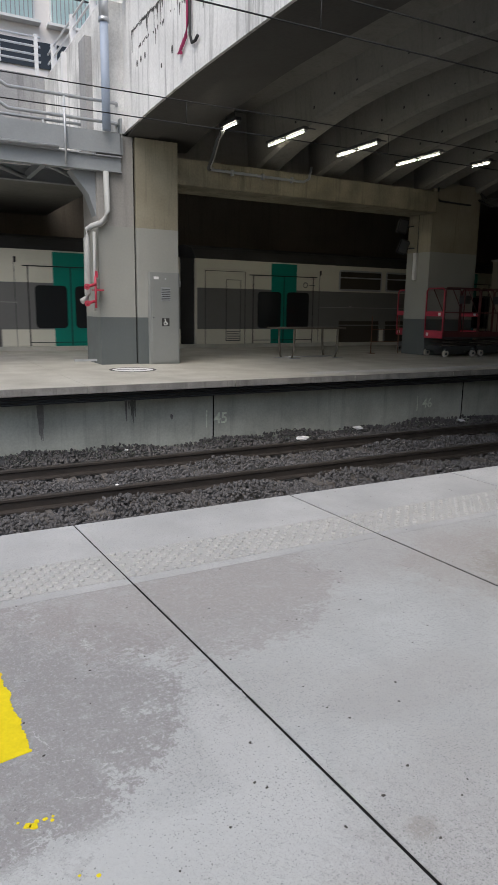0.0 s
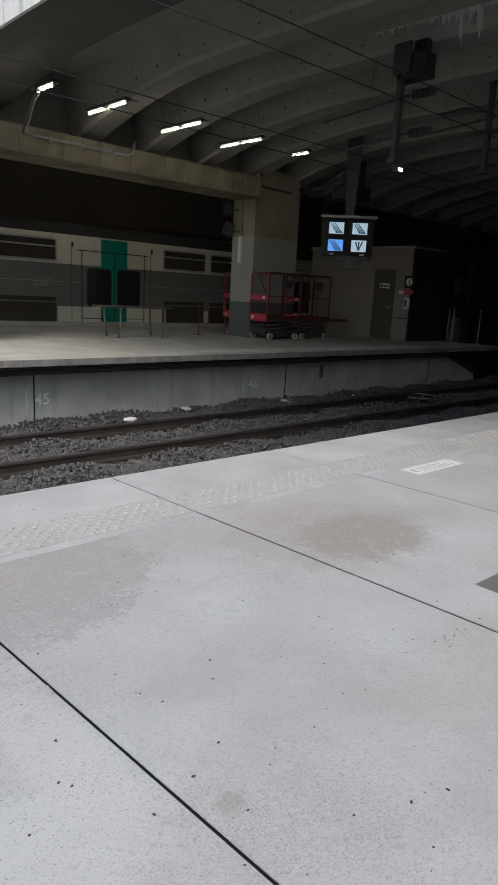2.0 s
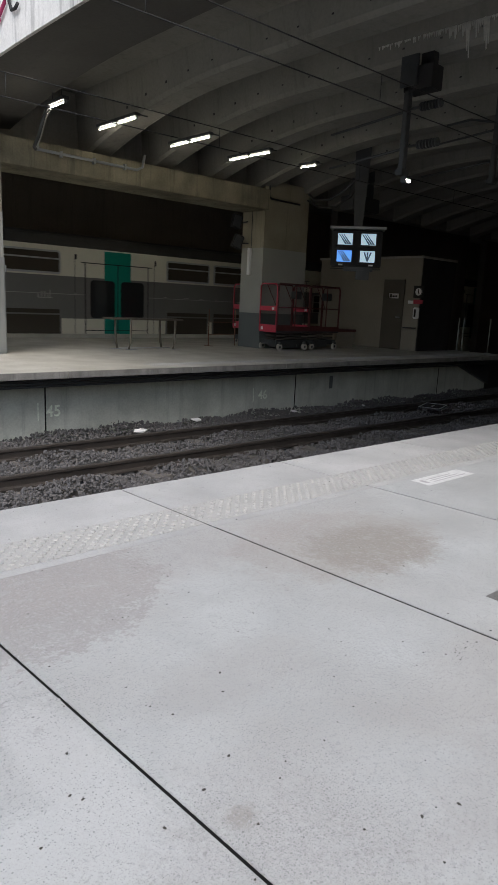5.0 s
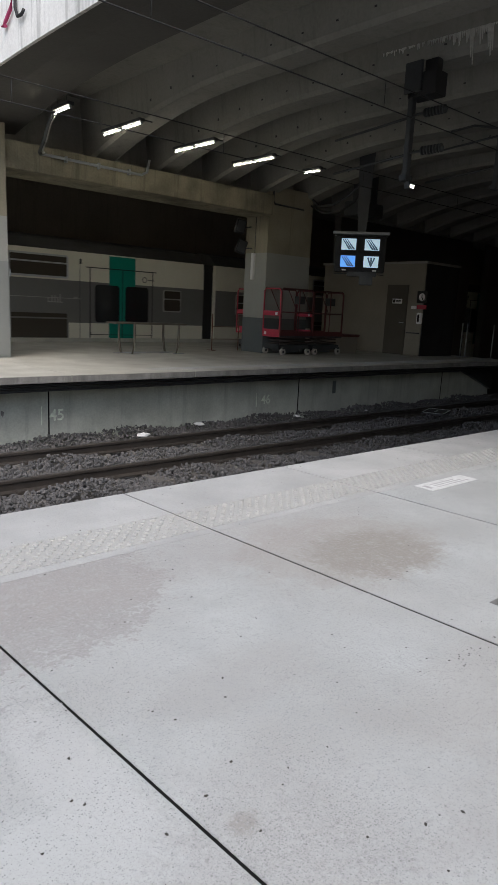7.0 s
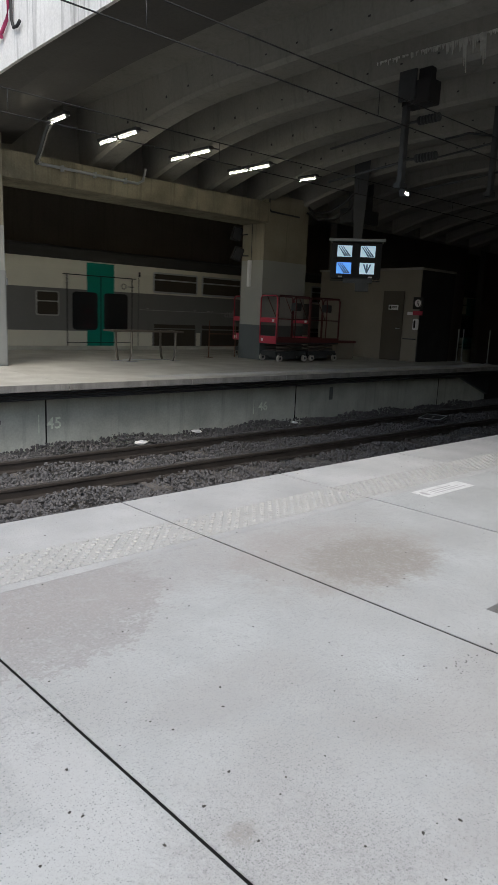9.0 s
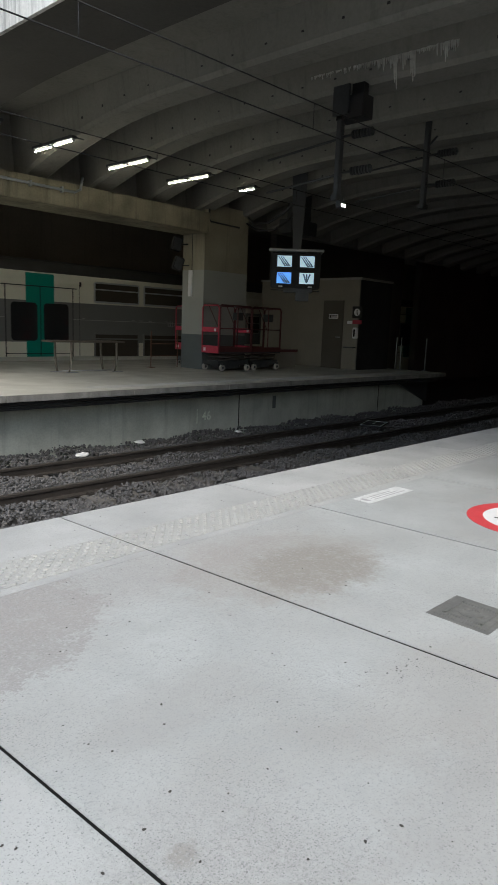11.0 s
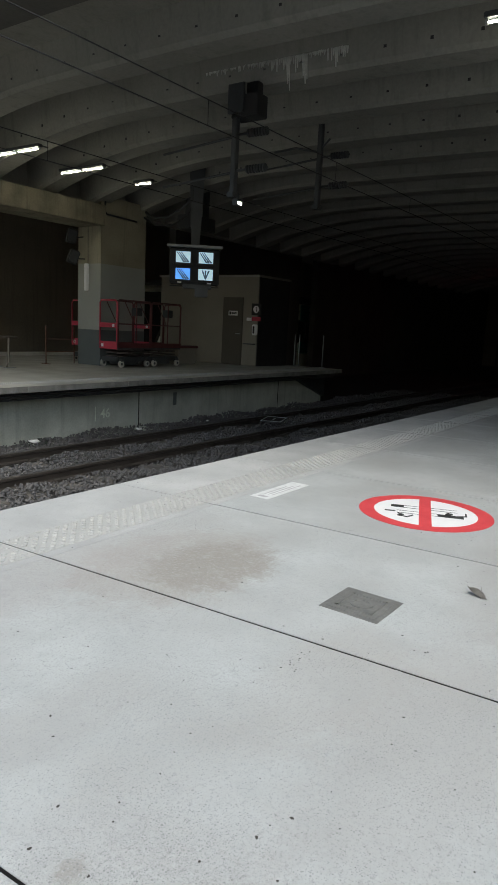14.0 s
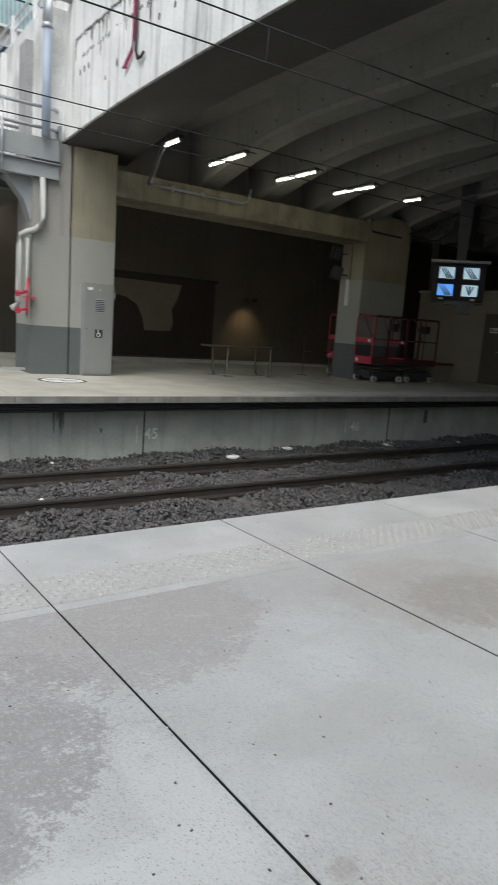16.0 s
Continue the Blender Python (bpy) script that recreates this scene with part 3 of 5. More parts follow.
def far_platform():
    body = setting("far_platform", bx(-7, 18.7, 9.9, 16.95, BED - 0.2, FAR_TOP - 0.12), M_FARWALL, "grey concrete retaining side of the opposite platform, streaked with dirt")
    x, i = -7.0, 0
    for w in [2.35] * 11:
        b = min(x + w, 18.7)
        bm = bx(x + 0.004, b - 0.004, FAR_EDGE, FAR_EDGE + 0.75, FAR_TOP - 0.11, FAR_TOP)
        part("coping_slab", bm, M_FAR, body)
        part("nosing", bx(x + 0.006, b - 0.006, FAR_EDGE - 0.012, FAR_EDGE, FAR_TOP - 0.105, FAR_TOP - 0.006, bevel=0.003), M_NOSING, body, "grimy dark nosing of the coping")
        part("deck_slab", bx(x + 0.003, b - 0.003, FAR_EDGE + 0.755, 16.95, FAR_TOP - 0.12, FAR_TOP - 0.001), M_FAR, body)
        x = b
        if x >= 18.7:
            break
    part("back_kerb", bx(-7, 18.6, 16.75, 16.95, FAR_TOP - 0.0005, FAR_TOP + 0.10), M_FAR, body)
    # The shade of the recess under the coping is put into the ledge's dark colour.
    part("ledge", bx(-7, 18.6, FAR_EDGE + 0.25, 9.9, FAR_TOP - 0.27, FAR_TOP - 0.112), M_SLEEPER, body, "ledge under the coping, recess shade put into its dark colour")
    for k, (dy, dz, r) in enumerate(((0.215, 0.155, 0.022), (0.215, 0.20, 0.018), (0.222, 0.245, 0.02))):
        part("cable", tube(bmesh.new(), [(-7 + 1.28 * i, FAR_EDGE + dy, FAR_TOP - dz - 0.006 * math.sin(1.9 * i + k) ** 2) for i in range(21)], r, 6), M_DARKSTEEL, body, "black cable slung under the coping")
    for x in (-1.2, 4.68, 10.45, 16.1):
        part("wall_joint", bx(x, x + 0.022, 9.893, 9.9, BED, FAR_TOP - 0.3), M_JOINT, body)
    part("drain_slot", bx(11.58, 11.7, 9.894, 9.9, -0.52, -0.23, bevel=0.002), M_PLINTH, body)
    drip = random.Random(21)
    for x0, spread, top, fall, n in ((1.855, 0.06, -0.15, 0.58, 16), (3.26, 0.07, -0.15, 0.36, 12), (3.94, 0.015, -0.42, 0.12, 4)):
        # dirty water stains below the joints of the coping
        for k in range(n):
            x, w = x0 + drip.gauss(0, spread * 0.5), drip.uniform(0.004, 0.02)
            z, d = top - drip.uniform(0, 0.03), fall * drip.uniform(0.2, 1.0)
            part("water_stain", solid([(x - w, z), (x + w, z), (x + w * 0.5, z - d), (x - w * 0.3, z - d * 0.93)], "y", 9.8955 - 0.0001 * k, 9.9), M_NOSING, body)
    # Dark wedge modelled in place of a slanting shadow at the platform end.
    part("end_haunch", solid([(16.95, -0.12), (18.69, -0.12), (18.69, -0.72)], "y", 9.78, 9.9), M_DARKSTEEL, body)
    verts, faces = [], []
    for i in range(300):
        for j in range(6):
            x, y, o = 6.5 + i * 0.04, FAR_EDGE + 0.35 + j * 0.06, len(verts)
            verts += [(x - 0.012, y - 0.015, FAR_TOP), (x + 0.012, y - 0.015, FAR_TOP), (x + 0.012, y + 0.015, FAR_TOP), (x - 0.012, y + 0.015, FAR_TOP), (x, y, FAR_TOP + 0.008)]
            faces += [(o, o + 1, o + 4), (o + 1, o + 2, o + 4), (o + 2, o + 3, o + 4), (o + 3, o, o + 4)]
    me = bpy.data.meshes.new("tactile_studs")
    me.from_pydata(verts, [], faces)
    me.materials.append(M_TACT)
    st = new("tactile_studs", me)
    st.parent = body
    st["kind"] = "stuff"
    for t, x, z in (("45", 4.70, -0.63), ("46", 9.36, -0.63)):
        letters(t, 0.26, M_CHALK, "chalk_number", body, pose(x, 9.894, z, 90), fat=0.004)
        part("chalk_tick", bx(x - 0.14, x - 0.125, 9.893, 9.9, z - 0.06, z + 0.24), M_CHALK, body)


def face_z(y):
    return 4.55 - 0.0085 * max(0.0, y - 8.5) ** 2 - 0.003 * max(0.0, 8.0 - y) ** 2


def rib_z(y):
    return 4.82 - 0.035 * max(0.0, y - 8.5) ** 2 - 0.004 * max(0.0, 7.0 - y) ** 2


def sweep_y(profile, ys, low=None):
    """Sweeps (x, z-above-soffit) corners along y, following the arch of the beams; corners with z given as absolute are (x, None, z)."""
    bm, rings = bmesh.new(), []
    low = low or rib_z
    for y in ys:
        rings.append([bm.verts.new((p[0], y, low(y) + p[1] if p[1] is not None else p[2])) for p in profile])
    for one, two in zip(rings, rings[1:]):
        for i in range(len(profile)):
            j = (i + 1) % len(profile)
            bm.faces.new((one[i], one[j], two[j], two[i]))
    bm.faces.new(rings[0]), bm.faces.new(rings[-1][::-1])
    bmesh.ops.recalc_face_normals(bm, faces=bm.faces)
    return bm


RIBS = [7.13 + 1.55 * i for i in range(24)]


def roof():
    ys = [-5.0 + 0.5 * i for i in range(37)] + [13.2]
    setting("ceiling", bx(4.35, 60.0, -5.0, 20.9, 5.3, 5.55), M_RIB, "dark raw concrete roof slab over the tracks")
    bm = sweep_y([(4.1, 0.0), (4.16, 0.012), (4.16, None, 9.4), (4.1, None, 9.4)], ys, face_z)
    face = setting("facade_wall", bm, M_WHITE, "pale streaky concrete facade above the station mouth")
    setting("facade_beam", sweep_y([(4.16, 0.012), (4.72, 0.03), (4.74, 0.05), (5.62, 0.14), (5.72, 0.24), (5.75, None, 5.3), (4.16, None, 5.3)], ys, lambda y: 0.55 * face_z(y) + 0.45 * rib_z(y)), M_SOFFITSHADE, "smooth soffit of the edge beam, its shade put into a dark colour")
    # cast lines and tie holes
    rnd = random.Random(8)
    for y0, z0, y1, z1, n in ((12.0, 5.95, 9.6, 5.95, 110), (11.7, 5.62, 6.0, 5.62, 120), (9.6, 5.95, 3.0, 5.95, 90)):
        # black weather runs hanging from the cast lines
        for i in range(n):
            u = (i + rnd.random()) / n
            y, z = y0 + (y1 - y0) * u, z0 + rnd.gauss(0, 0.012)
            w, fall = rnd.uniform(0.008, 0.03), rnd.uniform(0.015, 0.05) + (0.35 * rnd.random() ** 3 if rnd.random() < 0.5 else 0.0)
            if n == 120 and rnd.random() < 0.45:
                continue
            part("weather_run", solid([(y - w, z), (y + w, z + rnd.uniform(-0.01, 0.012)), (y + w * 0.4, z - fall), (y - w * 0.3, z - fall * 0.9)], "x", 4.096, 4.1), M_STAIN, face)
    for y, z, s in ((11.75, 5.36, 1.5), (11.55, 5.37, 1.5), (11.35, 5.37, 1.5), (10.15, 5.1, 1.6), (9.6, 5.15, 1.2), (10.6, 5.0, 1.0), (8.75, 5.3, 1.3), (10.6, 6.2, 1.0), (8.3, 5.3, 1.2), (7.3, 5.2, 1.2), (6.2, 5.25, 1.0), (5.0, 5.2, 1.2), (6.8, 5.75, 1.0), (4.2, 5.7, 1.0)):
        part("tie_hole", rounded_x(4.094, 4.1, y, z, 0.018 * s, 0.036 * s), M_STAIN, face)
    for k, x in enumerate(RIBS):
        bm = sweep_y([(x, 0.0), (x + 0.42, 0.0), (x + 0.52, 0.06), (x + 0.60, None, 5.3), (x - 0.14, None, 5.3), (x - 0.06, 0.06)], ys)
        rib = setting("roof_beam", bm, M_RIB, "deep dark concrete roof beam, stained by water")
        if k == 1:
            # lime that has run down the beam's side from a leaking joint
            drip = random.Random(12)
            for i in range(84):
                y, top = 6.8 - i * 0.0285, 5.11 - 0.0005 * i
                w = drip.uniform(0.022, 0.045)
                fall = 0.02 + 0.05 * drip.random() ** 2 + (0.16 * drip.random() if 40 < i < 62 or i > 72 else 0.0) + (0.22 if i in (50, 51, 59, 60, 61) else 0)
                if drip.random() < (0.3 if i < 28 else 0.05):
                    continue
                slope = 0.08 / (5.24 - rib_z(y))
                u0, u1 = (x - 0.064 - slope * (h - rib_z(y) - 0.06) for h in (top, top - fall))
                bm = bmesh.new()
                q = [bm.verts.new(p) for p in ((u0, y, top), (u0, y - w, top + drip.uniform(-0.01, 0.01)), (u1, y - w * 0.7, top - fall), (u1, y - w * 0.3, top - fall - 0.01))]
                bm.faces.new(q)
                bmesh.ops.solidify(bm, geom=list(bm.faces), thickness=0.004)
                part("lime_run", bm, M_LIME, rib)
        if k < 5:
            for i in range(16):
                y = 2.0 + i * 0.62
                hole = part("anchor_hole", bx(x - 0.085, x - 0.04, y, y + 0.04, rib_z(y) + 0.17, rib_z(y) + 0.21), M_BLACK, rib)


def pillars():
    # front pillar pair with an expansion joint between them
    for x0, x1, y0, z1 in ((3.55, 4.24, 12.5, 4.35), (4.28, 5.12, 12.46, 4.35)):
        p = tagged(part("pillar", bx(x0, x1, y0, y0 + 1.0, 2.75, z1), M_PAINTUP if x0 > 4 else M_CONC), "square concrete pillar painted pale grey with a dark plinth", kind="structure")
        part("painted_shaft", bx(x0 - 0.003, x1 + 0.003, y0 - 0.003, y0 + 1.003, 1.08, 2.75), M_PAINT, p)
        part("plinth", bx(x0 - 0.005, x1 + 0.005, y0 - 0.005, y0 + 1.005, FAR_TOP, 1.08), M_PLINTH, p)
    setting("joint_seal", bx(4.243, 4.277, 12.56, 13.4, FAR_TOP, 4.35), M_BLACK, "black expansion joint between the pillars")
    p = tagged(part("pillar", bx(11.9, 13.49, 12.68, 13.5, 2.72, 4.35), M_PAINTUP), "broad concrete pillar painted pale grey with a dark plinth", kind="structure")
    part("painted_shaft", bx(11.897, 13.493, 12.677, 13.503, 1.08, 2.72), M_PAINT, p)
    part("plinth", bx(11.895, 13.495, 12.675, 13.505, FAR_TOP, 1.08), M_PLINTH, p)
    setting("lintel", bx(5.12, 11.9, 12.5, 13.5, 3.62, 4.10, bevel=0.012), M_LINTEL, "long stained concrete lintel beam resting on the pillars")
    setting("upstand", bx(5.12, 26.0, 13.2, 13.6, 4.12, 5.3), M_RIB, "dark concrete wall between the beam ends")


def far_side():
    setting("ground_outside", bx(-80, 80, 20.9, 90, -1.6, -1.3), M_BED, "ground beyond the station")
    setting("ground_west", bx(-80, -7, -40, 20.9, -1.6, -1.3), M_BED, "ground beyond the open mouth")
    setting("wall_north", bx(-7, 60, 20.6, 20.9, -1.3, 5.3), M_WALLDARK, "dim brown tunnel wall behind the far track")
    setting("far_track_bed", bx(-7, 60, 16.95, 20.6, -1.3, BED), M_BED, "dark bed of the far track")
    setting("ceiling_far", bx(-7, 4.3, 15.2, 20.6, 3.85, 4.4), M_RIB, "dark slab over the far track")
    # Closing walls added to shut daylight out of the tunnel; the south one is unseen.
    setting("wall_tunnel_end", bx(60, 60.3, -6, 21, -1.3, 5.3), M_WALLDARK, "plain wall added to close the far end of the tunnel")
    setting("wall_south", bx(4.1, 60, -5.3, -5.0, -1.2, 5.3), M_WALLDARK, "plain wall added unseen behind the near platform")
    b = setting("booth_wall", bx(16.6, 18.3, 11.06, 14.9, FAR_TOP, 2.8), M_BOOTH, "beige rendered service booth on the platform end")
    part("booth_roof", bx(16.56, 18.35, 11.01, 14.95, 2.8, 2.86), M_CONC, b)
    # Added black sheet: the darkness beside the booth is put into its colour.
    part("side_cladding", bx(16.63, 18.32, 11.03, 11.06, FAR_TOP, 2.79), M_BLACK, b, "black sheet added for the dark booth side")
    d = part("door", bx(16.57, 16.6, 11.58, 12.32, FAR_TOP, 2.2, bevel=0.004), M_DOOR, b, "dark brown steel door, closed")
    part("door_plate", bx(16.562, 16.57, 11.76, 12.1, 1.66, 1.8), M_WHITEPAINT, d, "small white door plate")
    for y0, y1, z0, z1 in ((12.0, 12.07, 1.685, 1.775), (11.8, 11.98, 1.70, 1.725), (11.8, 11.98, 1.74, 1.76)):
        part("plate_bar", bx(16.559, 16.562, y0, y1, z0, z1), M_INK, d)
    part("door_knob", tube(bmesh.new(), [(16.57, 11.66, 1.12), (16.53, 11.66, 1.12), (16.53, 11.78, 1.12)], 0.012), M_STEEL, d)
    # Made-up dark wall for the unlit tunnel; the gap lets the tail lamp show.
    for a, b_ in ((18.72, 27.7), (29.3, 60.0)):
        setting("wall_between_tracks", bx(a, b_, 16.2, 16.5, -1.3, 5.3), M_TUNNELDARK, "near-black wall added between the two tracks to stand for tunnel darkness")
    # the warm-lit hoarding on the wall behind the far track
    h = setting("hoarding", bx(7.6, 12.3, 20.56, 20.6, 0.1, 2.72), M_HOARD, "large dim beige poster hoarding on the tunnel wall")
    part("hoarding_rail", bx(7.5, 12.4, 20.53, 20.56, 2.72, 2.82), M_DARKSTEEL, h)
    shape = [(7.65, 2.6), (10.95, 2.55), (10.8, 2.05), (10.6, 1.7), (10.68, 1.25), (10.6, 0.98), (9.62, 0.95), (9.52, 1.4), (9.3, 1.8), (8.9, 2.0), (8.3, 2.1), (7.65, 2.12)]
    part("faded_print", solid(shape, "y", 20.553, 20.562), M_HOARDLIGHT, h, "paler faded patch of the poster")


# ---- train ----
SPEED = 6.65
CARS = [(0.0, 21.0), (21.0, 41.15), (41.15, 61.3), (61.3, 81.5), (81.5, 102.5)]


def train_side(car, a, b):
    """Doors and windows on the side that shows, in the car's own length a to b."""
    doors = [a + 3.05 if a > 1 else a + 3.95, (a + b) / 2 if a > 1 else a + 10.8, b - 3.2]
    for x in doors:
        part("door_band", bx(x - 0.43, x + 0.43, -0.012, 0.0, 0.14, 2.56), M_TEAL, car)
        d = part("sliding_door", bx(x - 1.02, x + 1.02, -0.006, 0.0, 0.2, 2.2), M_CREAM, car)
        part("door_belt", bx(x - 1.02, x + 1.02, -0.010, -0.006, 0.69, 1.82), M_GREY, d)
        for s in (-1, 1):
            part("door_glass", rounded(*sorted((x + s * 0.10, x + s * 0.88)), -0.022, -0.012, 0.72, 1.76, 0.10), M_WIN, d)
        part("door_gap", bx(x - 0.012, x + 0.012, -0.02, -0.012, 0.2, 2.2), M_BLACK, d)
        part("door_rail", bx(x - 1.15, x + 1.15, -0.03, 0.0, 2.2, 2.225), M_BLACK, d)
        for z in (0.22, 0.36):
            part("sill_line", bx(x - 1.02, x + 1.02, -0.014, 0.0, z, z + 0.018), M_BLACK, d)
        for s in (-1.03, 1.03):
            part("door_edge", bx(x + s - 0.012, x + s + 0.012, -0.016, 0.0, 0.2, 2.2), M_BLACK, d)
    for p, q in zip(doors, doors[1:]):
        mid = (p + q) / 2
        for s in (-1, 1):
            x0, x1 = sorted((mid + s * 0.09, mid + s * 1.75))
            for z0, z1, zm in ((1.86, 2.47, 2.25), (0.16, 0.98, 0.80)):
                w = part("window_frame", rounded(x0, x1, -0.018, 0.0, z0, z1, 0.07), M_STEEL if z0 > 1 else M_GREY, car)
                part("pane", bx(x0 + 0.05, x1 - 0.05, -0.026, -0.018, z0 + 0.05, zm - 0.02), M_PANE, w)
                part("pane", bx(x0 + 0.05, x1 - 0.05, -0.026, -0.018, zm + 0.02, z1 - 0.05), M_PANE, w)
    belt = part("route_line", bx(doors[0] + 1.3, doors[2] - 1.3, -0.008, -0.004, 1.335, 1.35), M_TRIM, car, "thin white route line")
    rnd = random.Random(int(a))
    for k in range(10):
        u = rnd.uniform(doors[0] + 1.5, doors[2] - 1.5)
        part("route_mark", bx(u, u + rnd.uniform(0.05, 0.14), -0.009, -0.004, 1.37, 1.39), M_TRIM, belt)
    for p in (doors[0] + 4.9, doors[1] + 4.9):
        lg = part("operator_mark", bx(p - 0.3, p + 0.12, -0.009, -0.004, 1.22, 1.24), M_TRIM, car, "plain white operator mark")
        for du, h in ((0.0, 0.1), (0.1, 0.16), (0.19, 0.16), (0.27, 0.12), (0.34, 0.2)):
            part("mark_stroke", bx(p - 0.3 + du, p - 0.275 + du, -0.0095, -0.004, 1.24, 1.24 + h), M_TRIM, lg)
    for x in (doors[0] + 0.75, doors[2] + 0.75):
        ring = part("round_mark", disc(bmesh.new(), (x, -0.013, 1.98), 0.06, 0.085, 0, "y", 24, 0.004), M_GREY, car)
        part("mark_bar", bx(x + 0.12, x + 0.34, -0.013, -0.006, 1.965, 1.99), M_GREY, ring)
    for x in (doors[0] + 1.25, doors[1] - 1.35, doors[1] + 1.25, doors[2] - 1.35):
        part("side_lamp", bx(x, x + 0.06, -0.03, 0.0, 2.28, 2.42, bevel=0.01), M_BLACK, car)
        part("seam", bx(x, x + 0.012, -0.007, 0.0, 0.2, 2.3), M_BLACK, car)
    for x0, x1 in ((a + 0.5, a + 0.9), (b - 1.1, b - 0.6), (doors[0] + 1.3, doors[0] + 1.7)):
        part("step_grille", bx(x0, x1, -0.02, 0.0, 0.15, 0.19), M_BLACK, car)
    if b > 100:
        # equipment hatches at the rear of the leading car
        for x0, x1, z0, z1 in ((a + 0.5, a + 1.75, 0.2, 2.28), (a + 1.15, a + 1.6, 0.35, 2.05)):
            for q in ((x0, x1, z0, z0 + 0.014), (x0, x1, z1, z1 + 0.014), (x0, x0 + 0.014, z0, z1), (x1, x1 + 0.014, z0, z1)):
                part("hatch_seam", bx(q[0], q[1], -0.009, 0.0, q[2], q[3]), M_BLACK, car)
        for k in range(6):
            part("vent_slat", bx(a + 1.18, a + 1.57, -0.012, 0.0, 0.36 + k * 0.05, 0.38 + k * 0.05), M_GREY, car)
    for x in ((a + 1.45) if 1 < a < 80 else None, (b - 1.45)):
        if x is None:
            continue
        w = part("window_frame", rounded(x - 0.33, x + 0.33, -0.018, 0.0, 1.08, 1.74, 0.06), M_TRIM, car)
        part("pane", rounded(x - 0.295, x + 0.295, -0.026, -0.018, 1.115, 1.45, 0.04), M_PANE, w)
        part("pane", rounded(x - 0.295, x + 0.295, -0.026, -0.018, 1.48, 1.705, 0.04), M_PANE, w)


def build_train():
    t = thing("train", (0, 17.0, 0), "double-deck commuter train, cream and grey with teal doors, moving", "train")
    side = [(0.0, 0.13), (0.0, 2.35), (0.04, 2.6), (2.66, 2.6), (2.7, 2.35), (2.7, 0.13), (2.6, -0.7), (0.1, -0.7)]
    top = [(0.05, 2.6), (0.35, 2.9), (0.9, 3.02), (1.8, 3.02), (2.35, 2.9), (2.65, 2.6)]
    for k, (a, b) in enumerate(CARS):
        x0, x1 = (a + 1.5 if k == 0 else a + 0.24), (b - 1.6 if k == 4 else b - 0.24)
        car = part("car_body", solid(side, "x", x0, x1), M_CREAM, t)
        part("grey_belt", bx(x0 + (0.6 if k == 0 else 0.02), x1, -0.004, 0.01, 0.69, 1.82), M_GREY, car)
        part("roof", solid(top, "x", x0, x1), M_ROOFUNLIT, car, "roof with its unlit look put into a near-black colour")
        train_side(car, a, b)
        if k:
            part("gangway", bx(a - 0.24, a + 0.24, 0.15, 2.55, -0.4, 2.6), M_BLACK, t)
    nose = [(1.5, 0.16), (0.3, 0.16), (0.08, 0.42), (0.0, 0.55), (0.04, 0.66), (0.34, 1.17), (0.7, 1.79), (0.77, 2.1), (0.8, 2.52), (1.5, 2.56)]
    inner = [(x - (0.15 if x < 1.4 else 0), z) for x, z in nose]
    cab = part("cab_nose", solid(inner, "y", 0.16, 2.54), M_WIN, t, "dark raked cab front behind cream cheeks")
    for y0, y1 in ((0.0, 0.16), (2.54, 2.7)):
        bm = solid(nose, "y", y0, y1)
        bmesh.ops.bevel(bm, geom=[e for e in bm.edges if all(v.co.x < 1.4 for v in e.verts) and abs(e.verts[0].co.y - e.verts[1].co.y) < 1e-5], offset=0.025, segments=2, affect="EDGES")
        part("cab_cheek", bm, M_CREAM, cab, "cream cab side cheek")
    fair = [(0.52, 2.63), (0.8, 2.53), (1.4, 2.57), (1.95, 2.6), (1.82, 2.7), (1.6, 2.76), (1.27, 2.8), (0.9, 2.76)]
    part("roof_fairing", solid(fair, "y", 0.12, 2.58), M_CREAM, cab)
    part("seam", bx(0.35, 1.47, -0.006, 0.0, 1.165, 1.18), M_BLACK, cab)
    part("seam", bx(1.47, 1.488, -0.006, 0.0, 0.2, 2.54), M_BLACK, cab)
    for x, z in ((1.08, 0.66), (1.24, 0.66), (1.08, 0.44)):
        part("socket", bx(x, x + 0.06, -0.008, 0.0, z, z + 0.05), M_BLACK, cab)
    part("number_bars", bx(0.78, 1.08, -0.007, 0.0, 0.27, 0.33), M_GREY, cab)
    for y, s in ((-0.004, 1), (2.704, -1)):
        part("tail_lamp_housing", disc(bmesh.new(), (0.41, y - 0.01 * s, 0.65), 0, 0.135, 0, "y", 24, 0.02 * s), M_BLACK, cab)
        part("tail_lamp", disc(bmesh.new(), (0.49, y - 0.022 * s, 0.65), 0, 0.075, 0, "y", 20, 0.012 * s), M_TAIL, cab, "lit red tail lamp")
    part("coupler", tube(bmesh.new(), [(-0.35, 1.35, 0.05), (0.5, 1.35, 0.2)], 0.12, 12), M_BLACK, cab)
    for y in (0.12, 2.58):
        part("bumper", tube(bmesh.new(), [(-0.08, y, 0.55), (0.12, y, 0.55)], 0.06, 10), M_GREY, cab)
    d = part("cab_door", bx(1.56, 2.04, -0.014, 0.0, 0.3, 2.1, bevel=0.004), M_CREAM, t)
    part("pane", rounded(1.66, 1.93, -0.022, -0.014, 0.72, 1.94, 0.04), M_WIN, d)
    part("door_edge", bx(1.54, 1.56, -0.012, 0.0, 0.25, 2.12), M_BLACK, d)
    part("rain_strip", bx(1.48, 2.1, -0.02, 0.0, 2.28, 2.3), M_BLACK, d)
    part("handhold", tube(bmesh.new(), [(2.08, -0.03, 0.5), (2.08, -0.03, 1.7)], 0.012, 6), M_STEEL, d)
